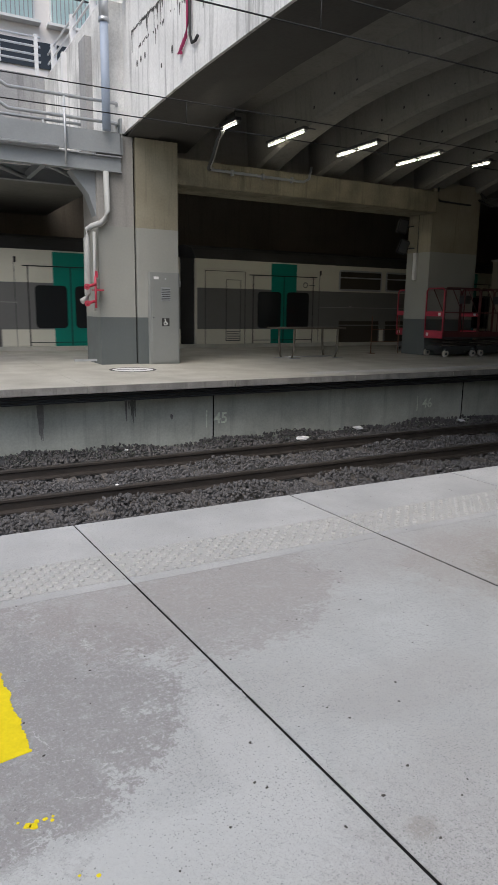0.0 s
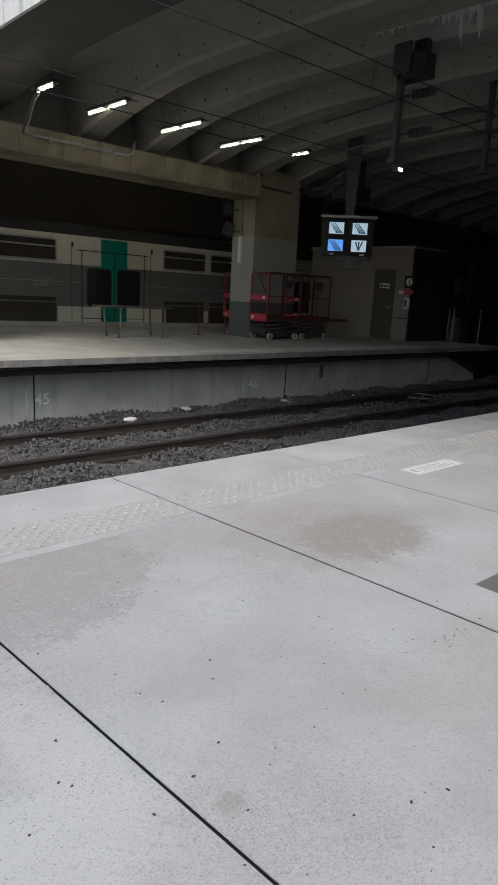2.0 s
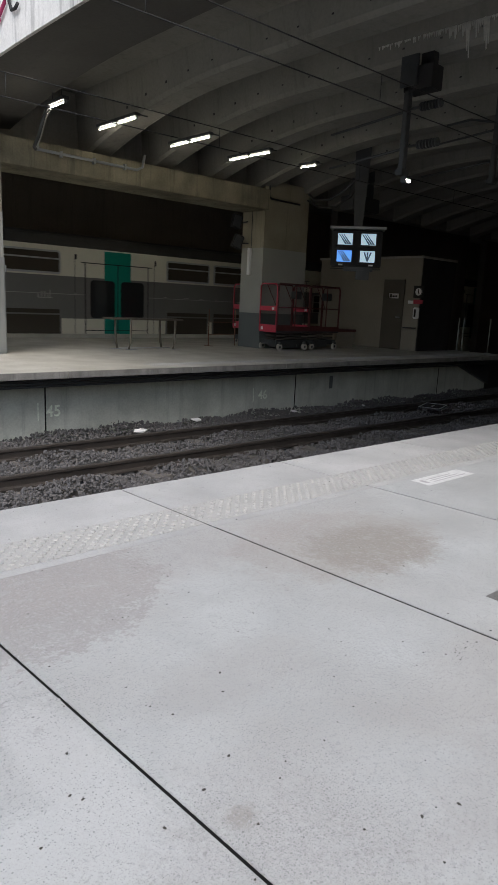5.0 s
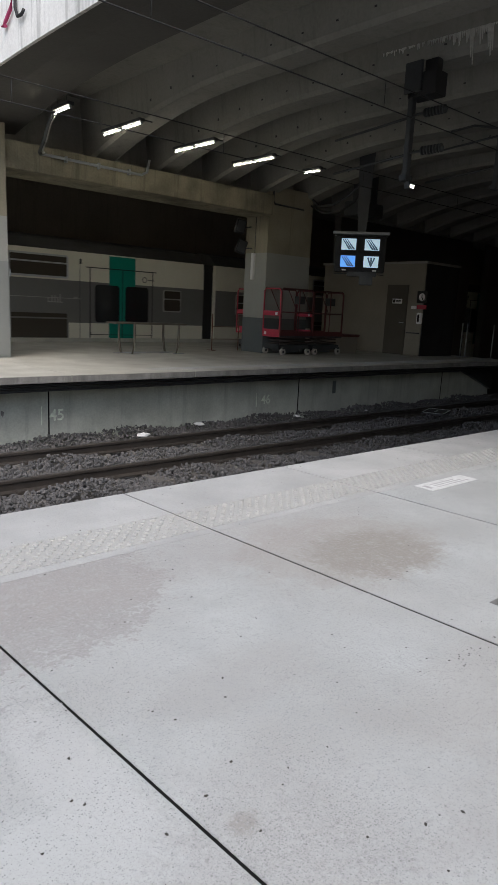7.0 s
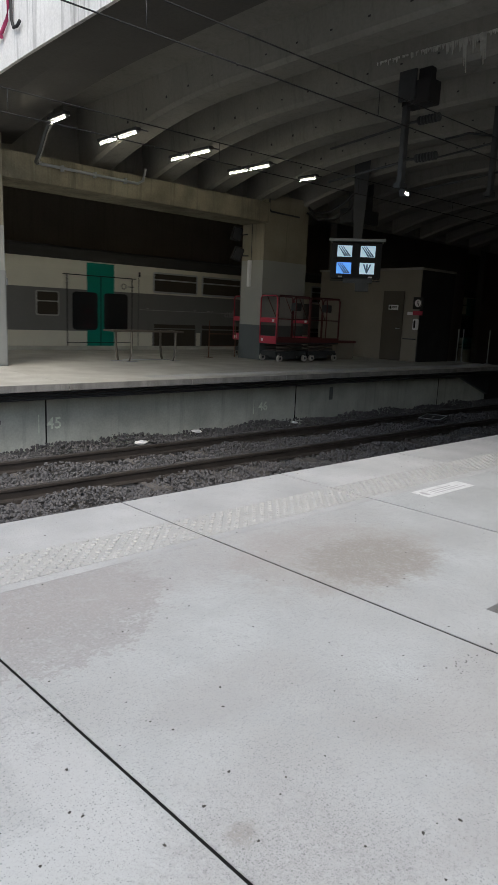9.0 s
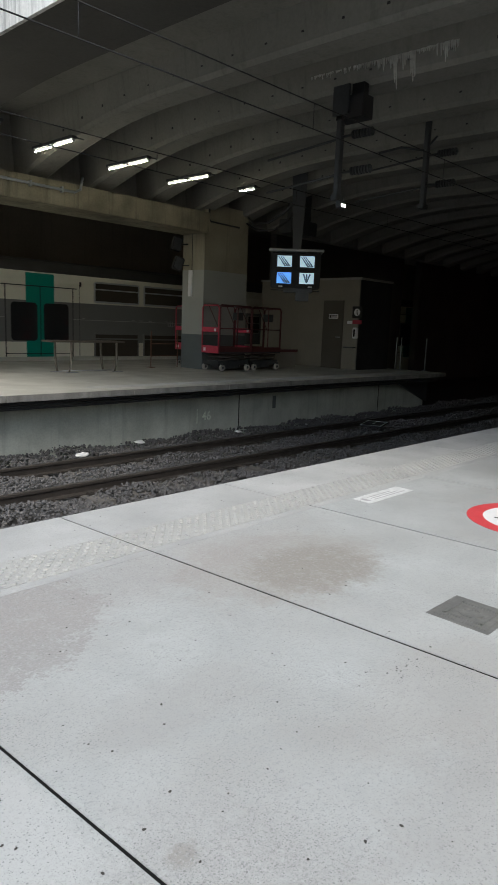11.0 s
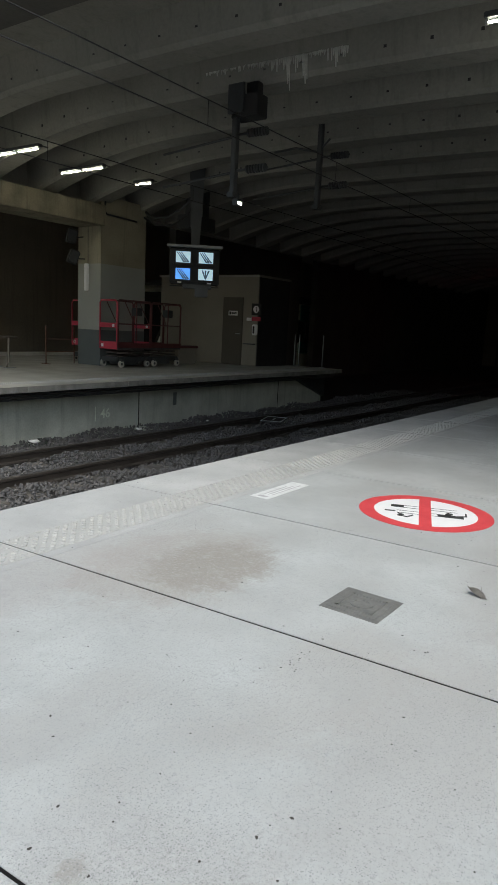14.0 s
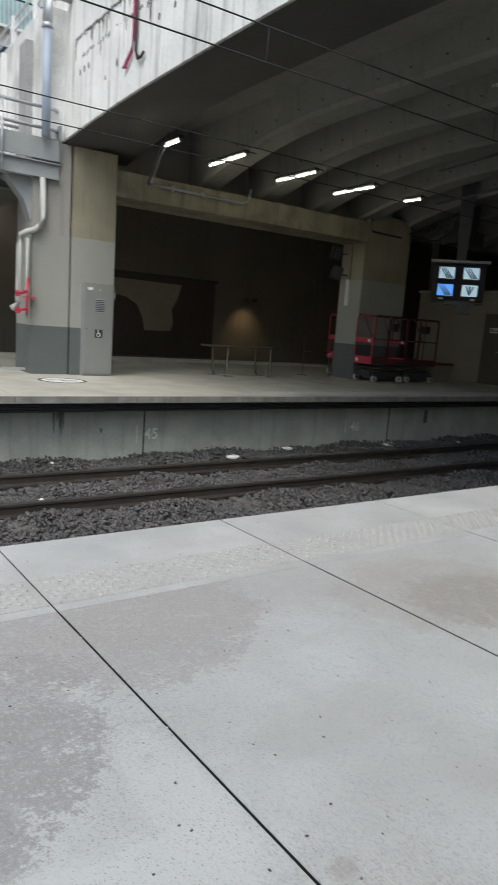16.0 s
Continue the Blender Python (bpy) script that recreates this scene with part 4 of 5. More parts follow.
    n_ = part("notice_sheet", bx(2.19, 2.65, -0.012, -0.005, 1.26, 1.69), M_TRIM, t)
    for k in range(5):
        part("notice_bar", bx(2.23, 2.6 - 0.03 * (k % 2), -0.014, -0.012, 1.36 + k * 0.065, 1.37 + k * 0.065), M_GREY, n_)
    return t


def motions(train):
    x0 = 12.9 - SPEED * 13.1
    walk(train, [(s, pose(*hall(x0 + SPEED * s, 17.0, 0))) for s in range(-1, 18)])


# ---- things: light fittings, screens, cables ----


def tube_light(x, y0, y1, tubes, up=0.0):
    """A ceiling batten with bare tubes end to end, running along the beams."""
    z = 4.40
    lamp = thing("strip_light", (x, y0, z), "lit fluorescent batten light under the roof beams, in rows partly added unseen", "light", "strip lights over the far platform")
    part("housing", bx(-0.06, 0.06, 0.0, y1 - y0, 0.03, 0.085, bevel=0.008), M_DARKSTEEL, lamp)
    n = (y1 - y0) / tubes
    for i in range(tubes):
        part("tube", tube(bmesh.new(), [(0, i * n + 0.04, 0.0), (0, (i + 1) * n - 0.04, 0.0)], 0.012, 10), M_TUBE, lamp)
        for e in (i * n + 0.01, (i + 1) * n - 0.035):
            part("tube_holder", bx(-0.02, 0.02, e, e + 0.025, -0.02, 0.041), M_GREYSTEEL, lamp)
    for e in (0.15, y1 - y0 - 0.15):
        if up:
            part("hanger", tube(bmesh.new(), [(0, e, 0.085), (0, e, up)], 0.006, 6), M_DARKSTEEL, lamp)
        else:
            part("bracket", bx(0.0, 0.30, e - 0.012, e + 0.012, 0.085, 0.105), M_DARKSTEEL, lamp)


def lights():
    tube_light(5.53, 10.72, 11.35, 1, 0.22)
    for x in (6.82, 8.47, 10.06):
        tube_light(x, 10.6, 11.95, 2)
    tube_light(11.55, 10.65, 11.2, 1)
    # Only the first of these shows; the rest are added unseen to brighten the hall.
    for x in (7.25, 10.35, 13.45, 16.55, 19.65):
        tube_light(x, 0.9, 2.2, 2, 0.36)
    # Added out of sight behind the lintel to brighten the train and far platform.
    for x in (6.82, 8.47, 10.06, 11.53):
        tube_light(x, 14.3, 15.65, 2, 0.9)


def monitors():
    m = thing("monitor_bank", (12.87, 10.45, 2.72), "dark hanging housing with four lit surveillance screens", "monitor", turn=-50.9)
    part("housing", bx(-0.60, 0.60, 0.02, 0.5, -0.42, 0.42, bevel=0.02), M_BLACK, m)
    part("visor", bx(-0.64, 0.64, -0.16, 0.5, 0.44, 0.475, bevel=0.005), M_GREYSTEEL, m, "grey rain visor")
    part("visor_lip", bx(-0.66, 0.66, -0.2, -0.16, 0.42, 0.48), M_GREYSTEEL, m)
    for i, (x, z, mat) in enumerate(((-0.28, 0.205, M_SCR1), (0.27, 0.205, M_SCR1), (-0.28, -0.19, M_SCR2), (0.27, -0.19, M_SCR1))):
        b = part("bezel", bx(x - 0.24, x + 0.24, -0.03, 0.02, z - 0.18, z + 0.18, bevel=0.012), M_BLACK, m)
        part("screen", bx(x - 0.175, x + 0.175, -0.036, -0.03, z - 0.13, z + 0.13, bevel=0.002), mat, b, "glowing pale blue screen")
        # the dim lines of track in the picture
        for k in range(3):
            bm = bmesh.new()
            u0, u1 = x - 0.16 + 0.05 * k, x + 0.0 + 0.055 * k
            q = [(u0, z + 0.115), (u0 + 0.02, z + 0.115), (u1 + 0.05, z - 0.12), (u1, z - 0.12)] if i != 3 else [(x - 0.1 + 0.08 * k, z + 0.1), (x - 0.06 + 0.08 * k, z + 0.1), (x + 0.015, z - 0.11), (x - 0.015, z - 0.11)]
            bm = solid(q, "y", -0.0395 - 0.0003 * k, -0.0362)
            part("picture_line", bm, M_SCRDARK, b)
    for x in (-0.36, 0.36):
        part("label_plate", bx(x - 0.05, x + 0.05, 0.012, 0.02, -0.405, -0.345), M_WHITEPAINT, m)
    part("cable_tray", bx(-0.28, 0.42, 0.1, 0.4, -0.52, -0.42, bevel=0.01), M_DARKSTEEL, m)
    part("junction_box", bx(0.02, 0.34, 0.05, 0.4, -0.72, -0.52, bevel=0.01), M_DARKSTEEL, m)
    part("bracket_rod", tube(bmesh.new(), [(-0.6, 0.2, -0.47), (0.6, 0.2, -0.47)], 0.012), M_DARKSTEEL, m)
    part("hanger", solid([(-0.10, 0.475), (0.10, 0.475), (0.2, 2.58), (-0.2, 2.58)], "y", 0.2, 0.3), M_DARKSTEEL, m)


def masts():
    """Hanging supports of the overhead line, with insulators."""
    for x, low in ((8.45, 3.24), (11.0, 3.5)):
        m = thing("catenary_drop_post", (x, 6.1, low), "dark steel post hanging from the roof with ribbed insulators", "post", "hanging overhead line posts")
        h = 5.3 - low
        if x < 9:
            h = 4.81 - low
            part("head_plate", bx(-0.05, 0.22, -0.40, 0.06, h - 0.48, h - 0.17, bevel=0.01), M_BLACK, m)
            part("stub", bx(0.10, 0.22, -0.3, -0.1, h - 0.17, h + 0.03), M_BLACK, m)
            part("cheek_plate", bx(-0.09, -0.05, -0.18, 0.10, h - 0.42, h - 0.02, bevel=0.005), M_DARKSTEEL, m)
        else:
            part("top_arm", tube(bmesh.new(), [(-0.02, 0.0, 0.95), (-0.1, 0.45, 1.05), (-0.1, 0.9, 1.02)], 0.02, 6), M_DARKSTEEL, m)
            part("top_spike", tube(bmesh.new(), [(0.0, 0.0, 1.0), (0.05, -0.16, 1.18)], 0.018, 6), M_DARKSTEEL, m)
        part("shaft", bx(-0.05, 0.05, -0.04, 0.04, 0.0, h - (0.1 if x < 9 else 0.0), bevel=0.008), M_DARKSTEEL, m)
        for z in (0.35, 0.85):
            part("arm", tube(bmesh.new(), [(0, 0, z), (0.05, 1.45, z - 0.1)], 0.018), M_DARKSTEEL, m)
            bm = bmesh.new()
            for k in range(7):
                tube(bm, [(0.01, -0.55 + k * 0.05, z + 0.02), (0.01, -0.53 + k * 0.05, z + 0.02)], 0.06, 12)
            tube(bm, [(0.01, -0.58, z + 0.02), (0.01, -0.04, z + 0.02)], 0.02, 8)
            part("insulator", bm, M_DARKSTEEL, m)
        part("foot_clamp", bx(-0.09, 0.09, -0.06, 0.06, -0.02, 0.06, bevel=0.01), M_DARKSTEEL, m)
    lamp = thing("signal_lamp", (8.5, 6.06, 3.12), "small lit lamp under the hanging post", "lamp")
    part("lamp_body", bx(-0.06, 0.06, -0.05, 0.05, 0.0, 0.1, bevel=0.01), M_DARKSTEEL, lamp)
    part("lens", bx(-0.045, 0.045, -0.055, -0.05, 0.01, 0.05), M_TUBE, lamp)


def wires():
    for y, z, gap in ((7.667, 3.62, 0.25), (4.9, 3.75, 0.27)):
        w = thing("overhead_line", (0, y, z), "thin dark contact and carrier wires strung along the track", "overhead line", "overhead lines")
        for name, dz in (("carrier_wire", 0.0), ("contact_wire", -gap)):
            part(name, tube(bmesh.new(), [(-7 + 67 * i / 24, 0.015 * math.sin(i * 1.3), dz + 0.0085 * min(-7 + 67 * i / 24, 20)) for i in range(25)], 0.0065, 6), M_BLACK, w)
        for x in (0.2, 3.27, 6.3, 9.4, 12.4):
            part("dropper", tube(bmesh.new(), [(x, 0, 0.0085 * x), (x, 0, 0.0085 * x - gap)], 0.004, 5), M_BLACK, w)


def conduit():
    c = thing("cable_conduit", (0, 0, 0), "bundle of cables and a steel conduit along the lintel", "conduit")
    part("cable_loop", tube(bmesh.new(), [(5.5, 11.3, 4.42), (5.48, 11.45, 4.25), (5.5, 11.7, 4.0), (5.6, 12.1, 3.9), (5.75, 12.38, 3.93), (5.8, 12.46, 3.95)], 0.03, 8), M_DARKSTEEL, c)
    part("cable_loop", tube(bmesh.new(), [(5.56, 11.3, 4.42), (5.54, 11.5, 4.28), (5.57, 11.75, 4.05), (5.68, 12.15, 3.95), (5.8, 12.38, 3.96), (5.86, 12.46, 3.98)], 0.022, 8), M_PIPE, c)
    part("pipe_run", tube(bmesh.new(), [(5.8, 12.46, 3.95), (8.0, 12.46, 3.93), (8.12, 12.44, 4.0), (8.15, 12.4, 4.24)], 0.028, 8), M_GREYSTEEL, c)
    for x in (6.3, 7.0, 7.7):
        part("pipe_clip", bx(x - 0.02, x + 0.02, 12.42, 12.50, 3.88, 3.99), M_GREYSTEEL, c)
    d = thing("pillar_conduit", (11.91, 12.68, 0), "thin conduit bent along the pillar top with a pale lamp box", "conduit")
    part("conduit_pipe", tube(bmesh.new(), [(0.1, -0.03, 4.3), (0.1, -0.03, 3.98), (0.16, -0.03, 3.92), (1.2, -0.03, 3.90)], 0.022, 8), M_DARKSTEEL, d)
    part("wire_down", tube(bmesh.new(), [(-0.02, 0.45, 3.62), (-0.02, 0.45, 2.4)], 0.008, 6), M_DARKSTEEL, d)
    part("lamp_box", bx(-0.09, -0.013, 0.42, 0.52, 2.05, 2.72, bevel=0.01), M_WHITEPAINT, d)


def ceiling_cables():
    c = thing("cable_bundle", (0, 0, 0), "sagging dark cables and a duct between pillar and screens", "cables")
    part("cable", tube(bmesh.new(), [(13.45, 12.66, 4.2), (13.3, 12.3, 4.0), (13.1, 11.6, 3.95), (12.95, 11.0, 4.1), (12.95, 10.7, 4.3)], 0.03, 6), M_DARKSTEEL, c)
    part("cable", tube(bmesh.new(), [(13.4, 12.66, 4.05), (13.35, 12.2, 3.82), (13.2, 11.5, 3.78), (13.05, 10.9, 3.95), (13.0, 10.65, 4.2)], 0.022, 6), M_BLACK, c)
    part("duct", bx(13.55, 14.6, 11.2, 11.65, 3.75, 4.1, bevel=0.02), M_DARKSTEEL, c)
    for x in (13.7, 14.4):
        part("duct_strap", bx(x, x + 0.03, 11.3, 11.5, 4.1, 5.3), M_DARKSTEEL, c)
    for y, z, tilt in ((13.66, 3.36, 12), (13.60, 2.86, 20)):
        s = thing("loudspeaker", (11.6, y - 0.25, z), "dark box loudspeaker on a bracket under the lintel end", "loudspeaker", "loudspeakers at the lintel end")
        part("case", bx(-0.12, 0.12, -0.1, 0.1, -0.17, 0.17, bevel=0.02), M_BLACK, s)
        part("grille", bx(-0.10, 0.10, -0.112, -0.1, -0.14, 0.14, bevel=0.004), M_DARKSTEEL, s)
        part("arm", tube(bmesh.new(), [(0.1, 0.05, 0.0), (0.24, 0.05, 0.06), (0.34, 0.05, 0.1)], 0.016, 6), M_DARKSTEEL, s)
        s.matrix_basis = pose(11.6, y - 0.25, z, 0, tilt, -25)


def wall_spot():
    """An added spot lamp and its case, which make the warm patch on the tunnel wall."""
    f = thing("floodlight", (13.6, 19.95, 2.2), "small dark lamp case added on the tunnel wall to make its warm patch", "light")
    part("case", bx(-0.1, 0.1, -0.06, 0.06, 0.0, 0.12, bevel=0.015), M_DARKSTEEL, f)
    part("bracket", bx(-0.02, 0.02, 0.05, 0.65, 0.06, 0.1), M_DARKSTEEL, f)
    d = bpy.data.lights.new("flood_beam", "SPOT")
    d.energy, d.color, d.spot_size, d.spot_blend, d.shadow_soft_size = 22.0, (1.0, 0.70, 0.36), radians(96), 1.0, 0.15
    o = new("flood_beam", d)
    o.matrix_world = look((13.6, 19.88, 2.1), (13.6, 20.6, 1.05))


# ---- things on the far platform ----


def cabinet():
    c = thing("equipment_cabinet", (4.48, 12.28, FAR_TOP), "tall grey steel accessibility cabinet standing against the pillar", "cabinet")
    part("body", bx(0.0, 0.60, 0.02, 0.17, 0.0, 1.76, bevel=0.008), M_CABINET, c)
    d = part("door", bx(0.025, 0.575, 0.0, 0.02, 0.04, 1.72, bevel=0.006), M_CABINET, c)
    part("vent", bx(0.21, 0.40, -0.004, 0.0, 1.22, 1.48), M_GREYSTEEL, d)
    for k in range(7):
        part("vent_slat", bx(0.215, 0.395, -0.008, -0.004, 1.235 + k * 0.034, 1.25 + k * 0.034), M_DARKSTEEL, d)
    s = part("pictogram_plate", bx(0.22, 0.375, -0.005, 0.0, 0.74, 0.895), M_INK, d, "black plate with a white wheelchair sign")
    part("wheel_ring", disc(bmesh.new(), (0.292, -0.007, 0.795), 0.026, 0.038, 0, "y", 24, 0.002), M_WHITEPAINT, s)
    part("seated_stroke", tube(bmesh.new(), [(0.285, -0.007, 0.865), (0.288, -0.007, 0.815), (0.322, -0.007, 0.812), (0.338, -0.007, 0.775)], 0.007, 6), M_WHITEPAINT, s)
    part("head_dot", disc(bmesh.new(), (0.283, -0.007, 0.877), 0, 0.011, 0, "y", 16, 0.002), M_WHITEPAINT, s)
    part("name_plate", bx(0.06, 0.16, -0.004, 0.0, 1.63, 1.68), M_WHITEPAINT, d)
    part("lock", tube(bmesh.new(), [(0.30, 0.0, 1.64), (0.30, -0.012, 1.64)], 0.014), M_STEEL, d)
    part("latch", tube(bmesh.new(), [(0.05, 0.0, 0.9), (0.05, -0.012, 0.9)], 0.012), M_DARKSTEEL, d)
    part("hinge", bx(0.60, 0.63, 0.03, 0.06, 1.50, 1.62), M_GREYSTEEL, c)


def leaning_bench(x, y):
    b = thing("leaning_bench", (x, y, FAR_TOP), "narrow dark slatted leaning bench on splayed steel legs", "bench")
    for k in range(3):
        part("slat", bx(-0.15, 1.75, 0.0 + k * 0.16, 0.13 + k * 0.16, 0.66, 0.70, bevel=0.008), M_BENCH, b)
    for lx, ly, s in ((0.15, 0.4, 1), (0.33, 0.03, -1), (1.35, 0.4, 1), (1.53, 0.03, -1)):
        part("leg", tube(bmesh.new(), [(lx, ly, 0.66), (lx, ly, 0.4), (lx + 0.02 * s, ly - 0.01, 0.15), (lx + 0.06 * s, ly, 0.0)], 0.027, 8), M_LEG, b)
        part("foot_plate", bx(lx - 0.1, lx + 0.14, ly - 0.06, ly + 0.06, 0.0, 0.012), M_GREYSTEEL, b)
    part("cross_bar", tube(bmesh.new(), [(0.2, 0.2, 0.03), (1.5, 0.2, 0.03)], 0.012, 6), M_STEEL, b)


def scissor_lift(x, y, turn=0.0):
    """A small folded scissor lift: chassis on castors, folded arms, caged platform."""
    s = thing("scissor_lift", (x, y, FAR_TOP), "small folded red scissor lift with a railed cage, on castors", "scissor lift", "scissor lifts beside the pillar", turn)
    L, W = 1.12, 0.68
    part("chassis", bx(0.0, L, 0.06, W - 0.06, 0.14, 0.26, bevel=0.015), M_DARKSTEEL, s)
    part("battery_box", bx(0.25, 0.8, 0.08, W - 0.08, 0.06, 0.16, bevel=0.01), M_DARKSTEEL, s)
    for wx in (0.1, L - 0.1):
        for wy in (0.02, W - 0.02):
            w = part("castor", tube(bmesh.new(), [(wx, wy - 0.03, 0.085), (wx, wy + 0.03, 0.085)], 0.085, 18), M_WHEEL, s, "pale worn castor wheel")
            part("hub", tube(bmesh.new(), [(wx, wy - 0.034, 0.085), (wx, wy + 0.034, 0.085)], 0.035, 12), M_DARKSTEEL, w)
            part("fork", bx(wx - 0.03, wx + 0.03, wy - 0.045, wy + 0.045, 0.15, 0.21, bevel=0.006), M_DARKSTEEL, s)
    for k in range(4):
        for wy in (0.12, W - 0.16):
            z0, z1 = 0.27 + 0.045 * k, 0.31 + 0.045 * k
            if k % 2:
                z0, z1 = z1, z0
            part("scissor_arm", tube(bmesh.new(), [(0.08, wy, z0), (L - 0.08, wy, z1)], 0.018, 6), M_LIFTARM, s)
    part("deck", bx(-0.03, L + 0.03, 0.0, W, 0.45, 0.49, bevel=0.006), M_DARKSTEEL, s)
    for y0, y1 in ((0.0, 0.015), (W - 0.015, W)):
        part("toe_board", bx(-0.03, L + 0.03, y0, y1, 0.49, 0.61), M_REDDIM, s)
    e = part("gate_panel", bx(-0.045, -0.03, 0.03, W - 0.03, 0.45, 0.64, bevel=0.004), M_RED, s, "bright red end panel")
    part("sticker", bx(-0.048, -0.045, 0.5, 0.58, 0.5, 0.58), M_WHITEPAINT, e)
    part("gate_mid", bx(-0.045, -0.03, 0.03, W - 0.03, 0.98, 1.10, bevel=0.004), M_RED, s)
    part("gate_label", bx(-0.049, -0.045, 0.12, 0.20, 1.0, 1.07), M_WHITEPAINT, s)

    def loop(pts, mat=M_RED, r=0.019):
        part("cage_rail", tube(bmesh.new(), pts, r, 8), mat, s)
    for wy in (0.02, W - 0.02):
        loop([(-0.02, wy, 0.49), (-0.02, wy, 1.6), (0.02, wy, 1.66), (L - 0.02, wy, 1.66), (L + 0.02, wy, 1.6), (L + 0.02, wy, 0.49)], M_REDDIM)
        loop([(-0.02, wy, 1.08), (L + 0.02, wy, 1.08)], M_REDDIM, 0.014)
        loop([(0.62, wy, 0.49), (0.62, wy, 1.66)], M_REDDIM, 0.014)
        loop([(0.2, wy, 1.64), (0.55, wy, 1.1)], M_REDDIM, 0.011)
    for ex in (-0.035, L + 0.03):
        loop([(ex, 0.04, 0.5), (ex, 0.04, 1.58), (ex, 0.09, 1.65), (ex, W - 0.09, 1.65), (ex, W - 0.04, 1.58), (ex, W - 0.04, 0.5)], M_RED if ex < 0 else M_REDDIM)
    part("control_box", bx(L - 0.3, L - 0.1, 0.2, 0.4, 1.3, 1.5, bevel=0.01), M_DARKSTEEL, s)


def barrier(x, y):
    b = thing("barrier_frame", (x, y, FAR_TOP), "thin rusty metal barrier frame standing behind the pillar", "barrier")
    for dx in (0.0, 0.9):
        part("post", tube(bmesh.new(), [(dx, 0, 0), (dx, 0, 0.95)], 0.014, 6), M_RUST, b)
    for z in (0.3, 0.62):
        part("bar", tube(bmesh.new(), [(0, 0, z), (0.9, 0, z)], 0.01, 6), M_RUST, b)
    part("foot", bx(-0.03, 0.03, -0.15, 0.15, 0.0, 0.012), M_RUST, b)


def platform_end():
    bin_ = thing("salt_bin", (14.65, 12.4, FAR_TOP), "low grey bin with a flat dark red lid", "bin")
    part("body", bx(0.04, 0.85, 0.04, 0.6, 0.0, 0.46, bevel=0.02), M_BOOTH, bin_)
    part("lid", bx(0.0, 0.9, 0.0, 0.64, 0.46, 0.53, bevel=0.02), M_REDDIM, bin_, "dark red lid")
    for x, y in ((18.35, 10.75), (18.55, 10.7), (18.75, 9.95)):
        p = thing("end_post", (x, y, FAR_TOP), "slim pale steel post at the platform end", "post", "posts at the platform end")
        part("shaft", tube(bmesh.new(), [(0, 0, 0.012), (0, 0, 1.0)], 0.018, 10), M_GREYSTEEL, p)
        part("base_plate", bx(-0.07, 0.07, -0.07, 0.07, 0.0, 0.012), M_GREYSTEEL, p)
    s = thing("no_entry_sign", (16.55, 11.08, 1.86), "round white pedestrian prohibition sign on a dark board", "sign")
    part("board", bx(0.012, 0.05, -0.17, 0.17, -0.17, 0.17), M_BLACK, s)
    part("face", disc(bmesh.new(), (0.0, 0, 0), 0, 0.125, 0, "x", 32, 0.012), M_WHITEPAINT, s)
    part("ring", disc(bmesh.new(), (-0.003, 0, 0), 0.105, 0.13, 0, "x", 32, 0.003), M_INK, s)
    part("figure_bar", tube(bmesh.new(), [(-0.004, 0.0, 0.07), (-0.004, 0.0, 0.0), (-0.004, -0.03, -0.07)], 0.014, 6), M_INK, s)
    r = thing("warning_sign", (16.56, 11.05, 1.52), "small red and white wall plates on the booth corner", "sign")
    part("red_plate", bx(0.0, 0.04, -0.12, 0.18, 0.0, 0.12), M_RED, r)
    part("white_plate", bx(-0.01, 0.04, 0.19, 0.36, 0.0, 0.09), M_WHITEPAINT, r)
    t = thing("emergency_phone", (16.5, 11.1, 1.1), "pale wall telephone box on the booth corner", "telephone")
    part("case", bx(0.0, 0.1, -0.08, 0.08, 0.0, 0.32, bevel=0.02), M_WHITEPAINT, t)
    part("handset", bx(-0.03, 0.0, -0.03, 0.03, 0.05, 0.27, bevel=0.012), M_BLACK, t)
    part("shelf", bx(-0.05, 0.1, -0.02, 0.35, -0.28, -0.25, bevel=0.005), M_DARKSTEEL, t)
    c = thing("floor_sign_far", (3.78, 11.35, FAR_TOP), "round faded floor sign with white blocks on the far platform", "floor sign")
    part("ring", disc(bmesh.new(), (0, 0, 0), 0.36, 0.42, 0.003, "z", 40, 0.002), M_INK, c)
    part("field", disc(bmesh.new(), (0, 0, 0), 0, 0.36, 0.002, "z", 40, 0.0015), M_WHITEPAINT, c)
    for dx, dy, w, h in ((-0.12, 0.05, 0.3, 0.05), (0.1, -0.08, 0.26, 0.06)):
        part("mark", bx(dx - w / 2, dx + w / 2, dy - h / 2, dy + h / 2, 0.0022, 0.005), M_INK, c)


# ---- outside, beyond the mouth ----


